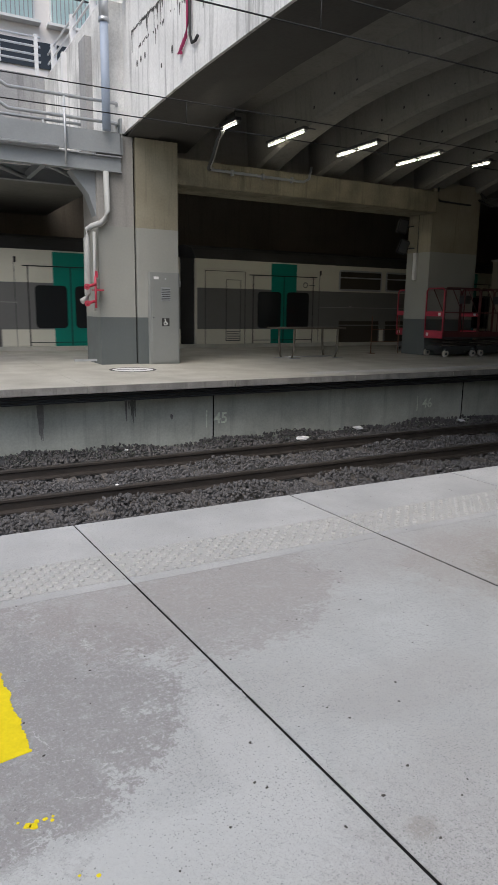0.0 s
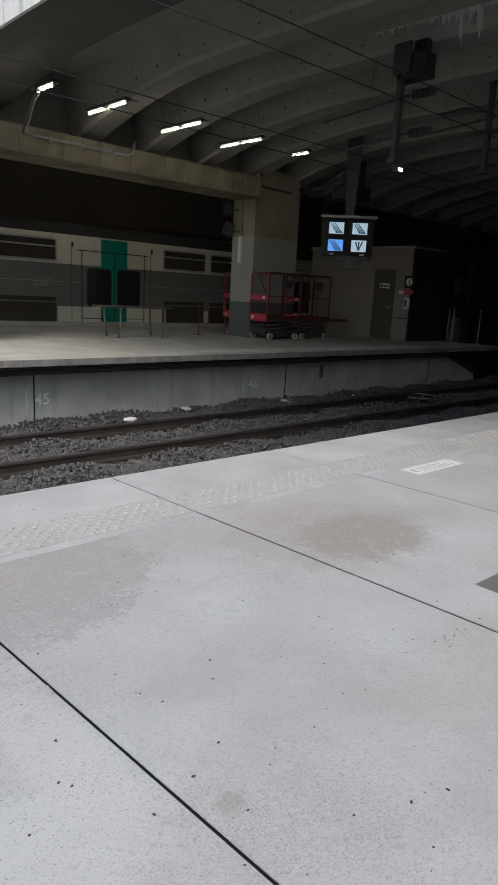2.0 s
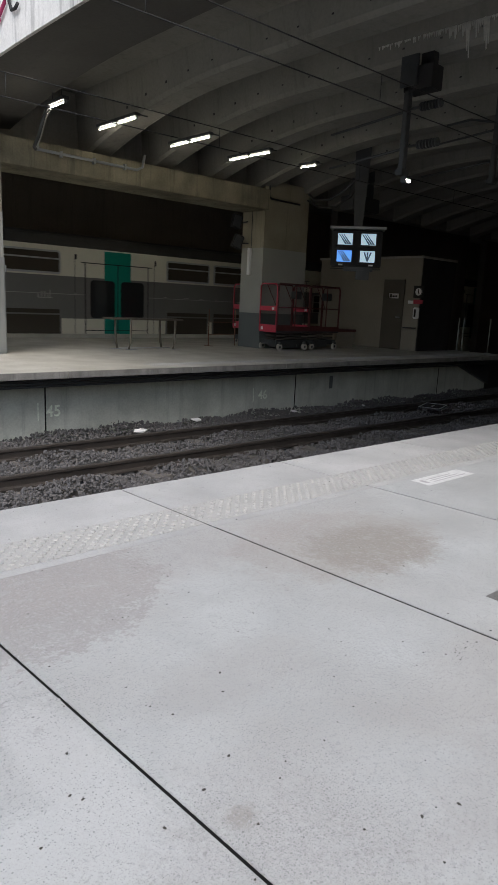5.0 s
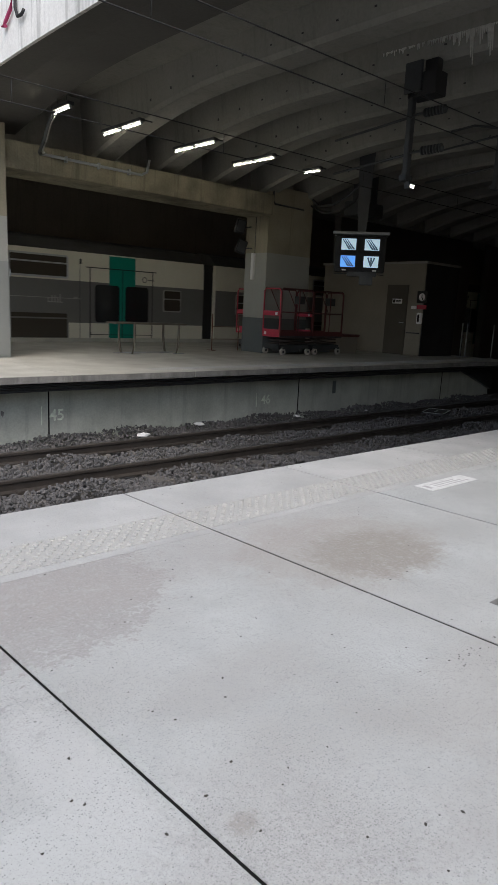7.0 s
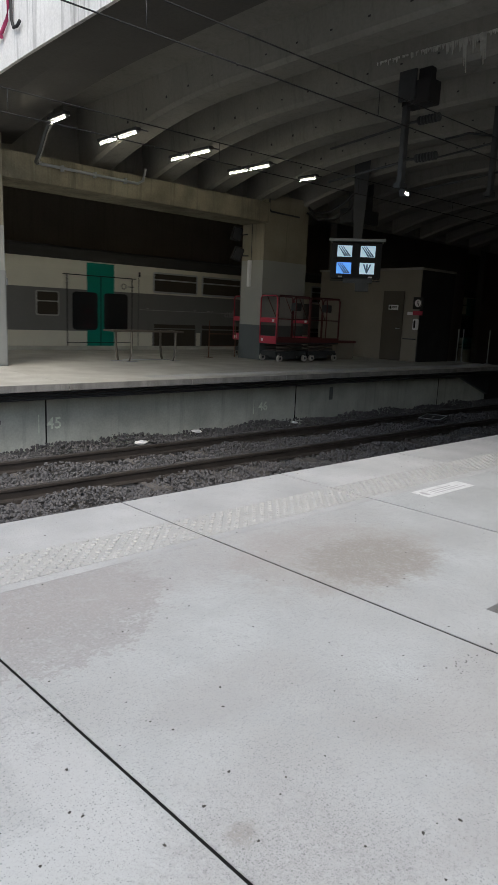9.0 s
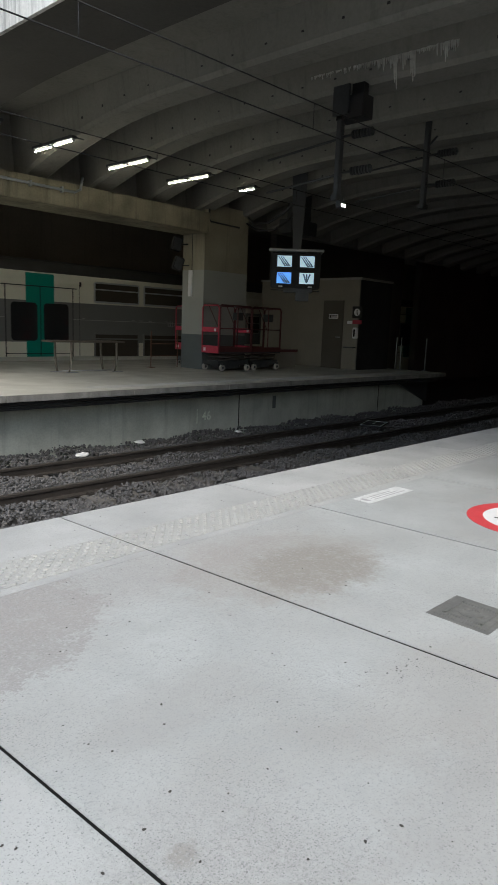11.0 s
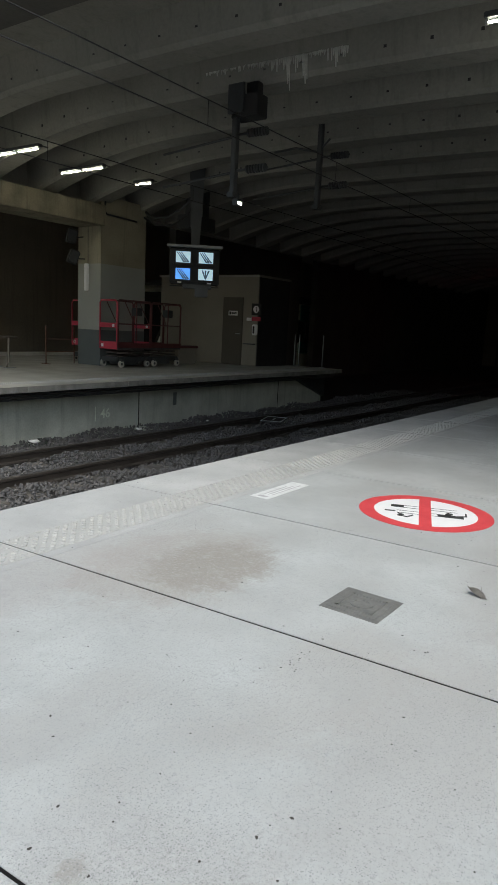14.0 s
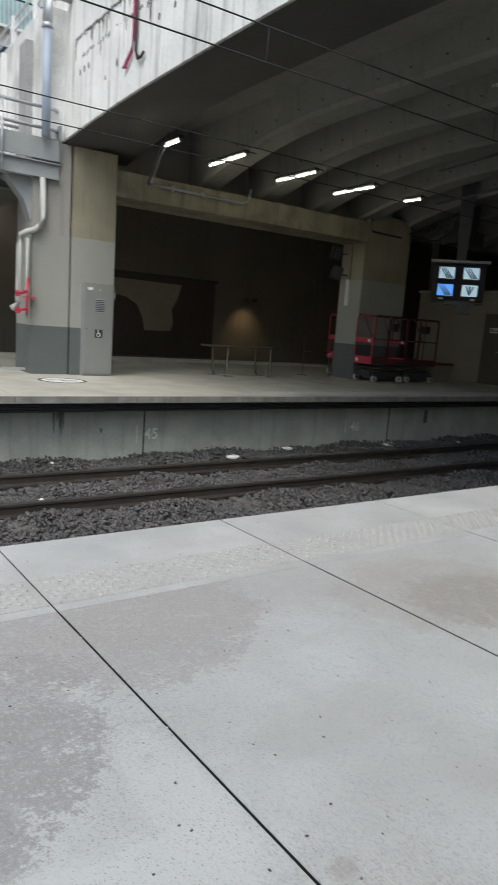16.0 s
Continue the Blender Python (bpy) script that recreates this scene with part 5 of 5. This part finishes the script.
def footbridge():
    f = thing("footbridge", (0, 12.4, 0), "grey steel footbridge with tubular handrails ending at the pillar", "footbridge")
    part("fascia", bx(2.0, 4.0, 0.0, 0.02, 4.0, 4.36), M_GREYSTEEL, f)
    part("stair_fascia", solid([(-0.9, 5.65), (-0.9, 6.05), (2.0, 4.36), (2.0, 4.0)], "y", 0.0, 0.02), M_GREYSTEEL, f)
    part("end_plate", bx(3.98, 4.02, 0.0, 0.55, 4.0, 4.62), M_GREYSTEEL, f)
    for y in (0.0, 1.75):
        part("girder_web", bx(-7, 4.0, y + 0.06, y + 0.08, 3.70, 3.95), M_GREYSTEEL, f)
        for z in (3.69, 3.95):
            part("girder_flange", bx(-7, 4.0, y, y + 0.16, z, z + 0.018), M_GREYSTEEL, f)
    part("deck_plate", bx(-7, 4.0, 0.17, 1.74, 3.985, 4.0), M_DARKSTEEL, f)
    for x in (-1.0, 0.2, 1.4, 2.6, 3.7):
        part("cross_member", bx(x, x + 0.09, 0.17, 1.74, 3.72, 3.86), M_GREYSTEEL, f)
    for x in (-1.0, 0.2, 1.4, 2.6):
        part("brace", tube(bmesh.new(), [(x + 0.09, 0.2, 3.74), (x + 1.2, 1.7, 3.74)], 0.045, 6), M_GREYSTEEL, f)
    part("service_pipe", tube(bmesh.new(), [(-2, -0.06, 4.06 - 0.07), (2.85, -0.06, 3.985)], 0.035, 8), M_STEEL, f)
    for y in (0.0, 1.75):
        for z in (4.86, 4.52):
            pts = [(-0.9, y, z + 1.65), (2.05, y, z), (3.85, y, z)]
            if y == 0:
                pts += [(3.93, y + 0.03, z), (3.96, y + 0.12, z), (3.96, y + 1.0, z)]
            part("handrail", tube(bmesh.new(), pts, 0.03, 8), M_STEEL, f)
        for x, lo in ((2.98, 3.72), (0.9, 4.9)):
            part("rail_post", tube(bmesh.new(), [(x, y - 0.03, lo if y == 0 else 4.0), (x, y - 0.03, 4.84 if x > 2 else 5.5)], 0.022, 8), M_STEEL, f)
    part("bracket", solid([(3.1, 3.69), (3.56, 3.69), (3.56, 2.9), (3.42, 3.3)], "y", 0.2, 0.5), M_GREYSTEEL, f)


def downpipes():
    p = thing("drain_pipe", (0, 12.42, 0), "grey drain pipe bent along the pillar side", "pipe")
    part("pipe", tube(bmesh.new(), [(3.70, 0.0, 3.69), (3.71, 0, 3.0), (3.66, 0, 2.85), (3.58, 0, 2.78), (3.42, 0.02, 2.72), (3.34, 0.03, 2.66), (3.31, 0.03, 2.5), (3.30, 0.03, 1.5), (3.28, 0.03, 1.42), (3.18, 0.03, 1.36)], 0.055, 10), M_PIPE, p)
    part("pipe", tube(bmesh.new(), [(3.45, 0.0, 2.62), (3.43, 0, 1.2)], 0.03, 8), M_PIPE, p)
    part("shoe", bx(3.0, 3.42, -0.05, 0.0, 0.26, 0.3), M_STEEL, p)
    r = thing("fire_hydrant", (3.36, 12.32, 1.5), "red dry riser outlets with valve wheels on the pillar side", "hydrant")
    part("riser", tube(bmesh.new(), [(0.06, 0, -0.25), (0.06, 0, 0.32)], 0.022, 8), M_RED, r)
    for z in (0.18, -0.12):
        part("valve", tube(bmesh.new(), [(0.06, 0, z), (-0.14, -0.04, z - 0.06)], 0.028, 8), M_RED, r)
        part("valve_wheel", disc(bmesh.new(), (-0.12, -0.08, z - 0.05), 0.03, 0.055, 0, "y", 16, 0.015), M_RED, r)
    part("wall_bracket", bx(0.05, 0.22, 0.0, 0.22, 0.06, 0.09), M_RED, r)
    part("tag", bx(0.055, 0.105, -0.002, 0.01, 0.3, 0.42), M_RED, r)
    d = thing("roof_downpipe", (0, 12.3, 0), "pale blue-grey rainwater pipe on the facade corner", "pipe")
    part("pipe", tube(bmesh.new(), [(3.7, 0, 4.36), (3.7, 0, 6.15)], 0.075, 14), M_PIPEBLUE, d)
    part("elbow", tube(bmesh.new(), [(3.7, 0, 6.15), (3.7, 0, 6.5), (3.75, 0.0, 6.62), (3.9, 0.0, 6.68), (4.09, 0.0, 6.68)], 0.085, 14), M_STEEL, d)
    part("collar", tube(bmesh.new(), [(3.7, 0, 6.1), (3.7, 0, 6.17)], 0.095, 14), M_STEEL, d)
    h = thing("facade_hoses", (4.06, 9.42, 0), "red hose and black cable hanging on the facade", "hose")
    part("red_hose", tube(bmesh.new(), [(0, 0.06, 6.6), (0, 0.05, 5.25), (0, 0.12, 5.08), (0, 0.3, 4.97), (0, 0.4, 4.93), (0, 0.3, 4.92)], 0.026, 8), M_HOSE, h)
    part("black_cable", tube(bmesh.new(), [(0, -0.02, 6.6), (0, -0.03, 5.05), (0, -0.1, 4.93), (0, -0.22, 4.92), (0, -0.3, 4.96)], 0.022, 8), M_BLACK, h)


def outside():
    setting("wall_terrace", bx(-7, 3.75, 17.4, 17.7, 4.4, 6.62), M_GREYWALL, "dark weathered concrete terrace wall above the far track")
    w = setting("wall_side", bx(3.75, 4.1, 12.52, 17.7, 4.4, 6.55), M_WEATHERED, "pale streaky side wall behind the footbridge")
    part("pilaster", bx(3.62, 3.75, 13.3, 13.75, 4.4, 6.2), M_GREYWALL, w)
    part("pilaster", bx(3.66, 3.75, 15.2, 15.35, 4.4, 6.5), M_WHITEPAINT, w)
    r = thing("terrace_railing", (0, 17.5, 6.62), "white painted terrace railing above the wall", "railing")
    for x in (-6.0, -4.4, -2.8, -1.2, 0.4, 2.0, 3.6):
        part("post", bx(x - 0.04, x + 0.04, -0.04, 0.04, 0.0, 0.92), M_WHITEPAINT, r)
    for z in (0.33, 0.48, 0.66, 0.86):
        part("bar", tube(bmesh.new(), [(-7, 0, z), (3.7, 0, z)], 0.025, 6), M_WHITEPAINT, r)
    r2 = thing("side_railing", (3.9, 12.6, 6.55), "white painted railing along the side wall top", "railing")
    for y in (1.05, 2.6, 4.4):
        part("post", bx(-0.06, 0.06, y - 0.05, y + 0.05, 0.0, 0.68), M_WHITEPAINT, r2)
    for z in (0.2, 0.42, 0.64):
        part("bar", tube(bmesh.new(), [(0, 0, z), (0, 5.0, z)], 0.025, 6), M_WHITEPAINT, r2)
    b = thing("apartment_building", (0, 27.0, 4.4), "pale pinkish apartment building with balconied windows and a dark gallery", "building")
    part("wall", bx(-16, 9, 0.0, 1.0, -5.7, 14.0), M_BUILD, b)
    for x in (3.8, 6.15, 1.4, -1.0, -3.4):
        for z in (6.95, 10.2):
            wd = part("window", bx(x, x + 1.7, -0.08, 0.0, z, z + 2.0), M_SKYGLASS, b)
            part("window_frame", bx(x - 0.06, x + 1.76, -0.04, 0.0, z - 0.06, z + 2.06), M_WHITEPAINT, wd)
            part("sill", bx(x - 0.2, x + 1.9, -0.4, 0.0, z - 0.15, z - 0.06), M_WHITEPAINT, wd)
            bal = part("balcony_rail", bx(x - 0.05, x + 1.7, -0.38, -0.34, z + 0.85, z + 0.9), M_BLACK, b)
            for k in range(12):
                part("baluster", bx(x - 0.04 + k * 0.15, x - 0.01 + k * 0.15, -0.375, -0.345, z - 0.05, z + 0.85), M_GREYSTEEL, bal)
    part("gallery", bx(-16, 8, -0.06, 0.0, 5.4, 6.28), M_WIN, b, "dark glazed gallery strip")
    for k in range(9):
        part("gallery_mullion", bx(-15 + k * 2.4, -14.9 + k * 2.4, -0.1, -0.06, 5.4, 6.28), M_WHITEPAINT, b)


# ---- things on the near platform and the track ----


def near_things():
    c = thing("no_smoking_floor_sign", (4.943, 1.542, 0.0), "round red-ringed no smoking sign stuck to the platform floor", "floor sign")
    part("field", disc(bmesh.new(), (0, 0, 0), 0, 0.385, 0.0022, "z", 64, 0.002), M_WHITEPAINT, c)
    part("ring", disc(bmesh.new(), (0, 0, 0), 0.385, 0.50, 0.003, "z", 64, 0.002), M_REDFILM, c)

    def mark(name, u0, u1, v0, v1, mat=M_INK, z=0.0034):
        bm = bx(u0, u1, v0, v1, 0.0022, z)
        ob = part(name, bm, mat, c)
        ob.matrix_basis = pose(0, 0, 0, 0, 0, -70)
        return ob
    mark("slash_bar", -0.045, 0.045, -0.388, 0.388, M_REDFILM, 0.004)
    for v, a, b, tip in ((0.10, -0.26, 0.26, -1), (-0.06, -0.26, 0.26, 1)):
        mark("cigarette_edge", a + 0.05, b - 0.02, v + 0.028, v + 0.036)
        mark("cigarette_edge", a + 0.05, b - 0.02, v - 0.036, v - 0.028)
        x = a if tip < 0 else b - 0.17
        mark("cigarette_filter", x, x + (0.1 if tip < 0 else 0.19), v - 0.036, v + 0.036)
    mark("cigarette_tip", -0.30, -0.22, -0.075, -0.045)
    for pts in ([(0.16, 0.03), (0.2, 0.0), (0.15, -0.02), (0.22, -0.05), (0.3, -0.02), (0.3, 0.06)], [(-0.2, -0.12), (-0.16, -0.15), (-0.2, -0.18), (-0.13, -0.2), (-0.09, -0.14)]):
        ob = part("smoke_curl", tube(bmesh.new(), [(u, v, 0.003) for u, v in pts], 0.007, 5), M_INK, c)
        ob.matrix_basis = pose(0, 0, 0, 0, 0, -70)
    m = thing("manhole_cover", (3.03, 1.175, 0.0), "square worn grey cast iron cover set flush in the floor", "manhole cover")
    part("frame", bx(-0.155, 0.155, -0.155, 0.155, -0.02, 0.0025), M_PLATE, m)
    part("lid", bx(-0.13, 0.13, -0.13, 0.13, 0.0025, 0.0055, bevel=0.001), M_PLATE, m)
    part("inner_ring", disc(bmesh.new(), (0, 0, 0), 0.04, 0.06, 0.0085, "z", 24, 0.003), M_PLATE, m)
    for s in (-1, 1):
        part("rib", bx(s * 0.09 - 0.006, s * 0.09 + 0.006, -0.1, 0.1, 0.0055, 0.0085), M_PLATE, m)
        part("rib", bx(-0.1, 0.1, s * 0.09 - 0.006, s * 0.09 + 0.006, 0.0055, 0.0085), M_PLATE, m)
    m.matrix_basis = pose(3.03, 1.175, 0.0, 0, 0, -1.5)
    w = thing("floor_notice", (4.725, 2.707, 0.0), "worn white floor notice with faded print beside the studded strip", "floor sign")
    part("film", bx(-0.33, 0.33, -0.085, 0.085, 0.0, 0.002), M_NOTICE, w)
    for k in range(3):
        part("print_bar", bx(-0.2, 0.26 - 0.06 * k, -0.045 + k * 0.035, -0.034 + k * 0.035, 0.002, 0.003), M_FADED, w)
    part("print_block", bx(-0.29, -0.25, -0.04, 0.04, 0.002, 0.003), M_FADED, w)
    y = thing("yellow_floor_marking", (0.0, 0.0, 0.0), "bright yellow painted floor marking, chipped at the edges", "floor marking")
    rnd = random.Random(6)
    right, off = [], 0.0
    for k in range(121):
        off = 0.85 * off + rnd.uniform(-0.004, 0.004)
        right.append((0.252 - 0.018 * k / 120 + off, 1.80 + 0.49 * k / 120))
    part("paint", solid([(-0.30, 1.72), *right, (-0.30, 2.30)], "z", -0.001, 0.0016), M_YELLOW, y)
    SPOTS = [(0.19, 1.51, 0.012), (0.205, 1.50, 0.014), (0.215, 1.515, 0.008), (0.235, 1.512, 0.007), (0.25, 1.50, 0.006), (0.255, 1.513, 0.004), (0.27, 1.30, 0.005), (0.31, 1.28, 0.007), (0.17, 1.53, 0.004)]
    for px_, py_, a in SPOTS:
        part("paint_fleck", solid([(px_ + a * (0.6 + 0.5 * rnd.random()) * math.cos(t * math.tau / 7), py_ + a * (0.6 + 0.5 * rnd.random()) * math.sin(t * math.tau / 7)) for t in range(7)], "z", -0.001, 0.0016), M_YELLOW, y)
    # loose dirt
    CHIPS = [(1.416, 2.164), (1.016, 1.999), (1.325, 1.117), (1.264, 1.078), (1.07, 1.177), (1.472, 1.596), (0.78, 1.382), (0.648, 1.268), (1.302, 0.81), (1.573, 0.704), (2.234, 0.641), (2.409, 1.159), (3.425, 2.562), (3.70, 0.851)]
    rng = np.random.default_rng(11)
    verts, faces = [], []
    for k in range(1300):
        x, yy = rng.uniform(0.1, 9.0), rng.uniform(0.2, 3.75)
        r = 0.0011 + 0.0042 * rng.random() ** 3
        if 760 < k < 861:
            x, yy = 4.6 + rng.normal() * 0.2, 1.2 + rng.normal() * 0.09
        if k < len(CHIPS):
            (x, yy), r = CHIPS[k], rng.uniform(0.004, 0.0065)
        if 860 < k < 900:
            x, yy = 2.35 + rng.normal() * 0.07, 1.15 + rng.normal() * 0.04
        o, m_ = len(verts), 6
        ph = rng.random() * 6
        st = rng.uniform(1.0, 1.7)
        for i in range(m_):
            a = i * math.tau / m_
            u, v = r * st * math.cos(a) * rng.uniform(0.6, 1.2), r * math.sin(a) * rng.uniform(0.6, 1.2)
            verts.append((x + u * math.cos(ph) - v * math.sin(ph), yy + u * math.sin(ph) + v * math.cos(ph), 0.0004))
        verts.append((x, yy, 0.0004 + r * 0.6))
        faces += [(o + i, o + (i + 1) % m_, o + m_) for i in range(m_)]
    me = bpy.data.meshes.new("grit")
    me.from_pydata(verts, [], faces)
    me.materials.append(M_GRIT)
    tagged(new("grit", me), "dark grit and leaf crumbs scattered on the platform", "grit", kind="stuff")
    # pale scratches and crumbs of broken skin
    verts, faces = [], []

    def flake(x, yy, rx, ry, turn, z):
        o = len(verts)
        for i in range(7):
            a, q = i * math.tau / 7, rng.uniform(0.6, 1.15)
            u, v = rx * q * math.cos(a), ry * q * math.sin(a)
            verts.append((x + u * math.cos(turn) - v * math.sin(turn), yy + u * math.sin(turn) + v * math.cos(turn), z))
        verts.append((x, yy, z + min(rx, ry) * 0.25))
        faces.extend((o + i, o + (i + 1) % 7, o + 7) for i in range(7))
    for p, q in (((0.593, 2.503), (0.656, 2.319)), ((0.604, 2.231), (0.641, 2.149)), ((0.273, 1.898), (0.312, 1.773)), ((0.32, 1.713), (0.375, 1.702)), ((0.622, 1.537), (0.678, 1.445)), ((0.289, 1.561), (0.372, 1.53)), ((0.807, 1.657), (0.822, 1.512))):
        d = Vector(q) - Vector(p)
        for i in range(16):
            c = Vector(p) + d * (i + rng.random()) / 16
            flake(c.x + rng.normal() * 0.004, c.y + rng.normal() * 0.004, d.length / 20, rng.uniform(0.0008, 0.0022), math.atan2(d.y, d.x) + rng.normal() * 0.25, 0.0004)
    for i in range(60):
        flake(0.56 + rng.normal() * 0.012, 2.36 + rng.normal() * 0.03, 0.006, 0.002, rng.normal(), 0.0004)
    for x0 in (0.912, 2.442, 3.99):
        for i in range(7):
            yy = rng.uniform(0.7, 2.8)
            flake(x0 + SKEW * (2.822 - yy) + rng.choice((-0.008, 0.008)) + rng.normal() * 0.002, yy, rng.uniform(0.003, 0.011), rng.uniform(0.002, 0.005), 1.57 + rng.normal() * 0.2, 0.0005)
    me = bpy.data.meshes.new("concrete_crumbs")
    me.from_pydata(verts, [], faces)
    me.materials.append(M_EDGE)
    tagged(new("concrete_crumbs", me), "pale scratches and crumbs of chipped concrete on the floor", "crumbs", kind="stuff")
    lf = thing("dead_leaf", (3.555, 0.75, 0.001), "curled dry grey-brown leaf lying on the slab", "leaf")
    bm = bmesh.new()
    rows = [[bm.verts.new((u, v * (1.1 - u / 0.06), 0.003 + 0.9 * max(v, 0.0) * (1.1 - u / 0.06) + 0.004 * math.sin(70 * u))) for v in (-0.03, -0.012, 0.012, 0.03)] for u in (-0.045, -0.02, 0.005, 0.03, 0.05)]
    for a, b in zip(rows, rows[1:]):
        for i in range(3):
            bm.faces.new((a[i], a[i + 1], b[i + 1], b[i]))
    r = bmesh.ops.solidify(bm, geom=list(bm.faces), thickness=0.0015)
    part("blade", bm, M_LEAF, lf)
    part("stalk", tube(bmesh.new(), [(0.05, 0, 0.006), (0.085, 0.01, 0.012)], 0.0015, 5), M_LEAF, lf)


def track_things():
    rnd = random.Random(2)
    for x, yy, s in ((5.98, 9.1, 0.13), (7.45, 9.5, 0.12), (2.35, 7.75, 0.05), (9.9, 9.35, 0.08), (3.0, 9.4, 0.04), (12.0, 9.2, 0.06)):
        p = thing("crumpled_paper", (x, yy, BED + 0.13 + (0.06 if yy > 9 else 0)), "crumpled white paper scrap lying on the ballast", "litter", "litter on the ballast", rnd.uniform(0, 180))
        bm = bmesh.new()
        bmesh.ops.create_icosphere(bm, subdivisions=2, radius=1)
        for v in bm.verts:
            v.co = Vector((v.co.x * s * rnd.uniform(0.7, 1.1), v.co.y * s * 0.6 * rnd.uniform(0.7, 1.1), v.co.z * s * 0.3 * rnd.uniform(0.5, 1.2)))
        part("scrap", bm, M_WHITEPAINT, p)
    pl = thing("track_plate", (13.05, 8.05, RAIL_TOP + 0.01), "black plate frame with pale outline lying across the rail", "plate", turn=20)
    part("frame", bx(-0.4, 0.4, -0.24, 0.24, 0.0, 0.03), M_BLACK, pl)
    for a in ((-0.4, 0.4, -0.24, -0.215), (-0.4, 0.4, 0.215, 0.24), (-0.4, -0.37, -0.215, 0.215), (0.37, 0.4, -0.215, 0.215), (-0.12, 0.12, -0.02, 0.02)):
        part("outline_bar", bx(*a, 0.03, 0.036), M_STEEL, pl)
    sg = thing("tunnel_signal", (39.0, 9.72, -0.9), "railway signal with two lit red lamps in the tunnel", "signal")
    part("post", tube(bmesh.new(), [(0, 0, 0), (0, 0, 3.7)], 0.06, 8), M_BLACK, sg)
    part("head", bx(0.0, 0.15, -0.3, 0.3, 3.6, 5.0, bevel=0.03), M_BLACK, sg)
    for z in (4.02, 4.65):
        part("lens", disc(bmesh.new(), (-0.01, 0.0, z), 0, 0.09, 0, "x", 16, 0.01), M_REDLAMP, sg)
    tl = thing("tunnel_lamp", (38.0, 20.5, 1.3), "tiny white lamp far inside the tunnel", "lamp")
    part("lens", bx(-0.02, 0.0, -0.15, 0.15, 0.0, 0.05), M_TUBE, tl)
    part("case", bx(0.0, 0.1, -0.18, 0.18, -0.03, 0.08), M_DARKSTEEL, tl)


track()
far_platform()
roof()
pillars()
far_side()
lights()
monitors()
masts()
wires()
conduit()
ceiling_cables()
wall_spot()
cabinet()
leaning_bench(7.72, 12.7)
scissor_lift(11.86, 11.96)
scissor_lift(13.1, 12.0)
scissor_lift(12.47, 13.72)
barrier(10.95, 13.6)
platform_end()
footbridge()
downpipes()
outside()
track_things()
TRAIN = build_train()
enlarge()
near_platform()
near_things()
motions(TRAIN)
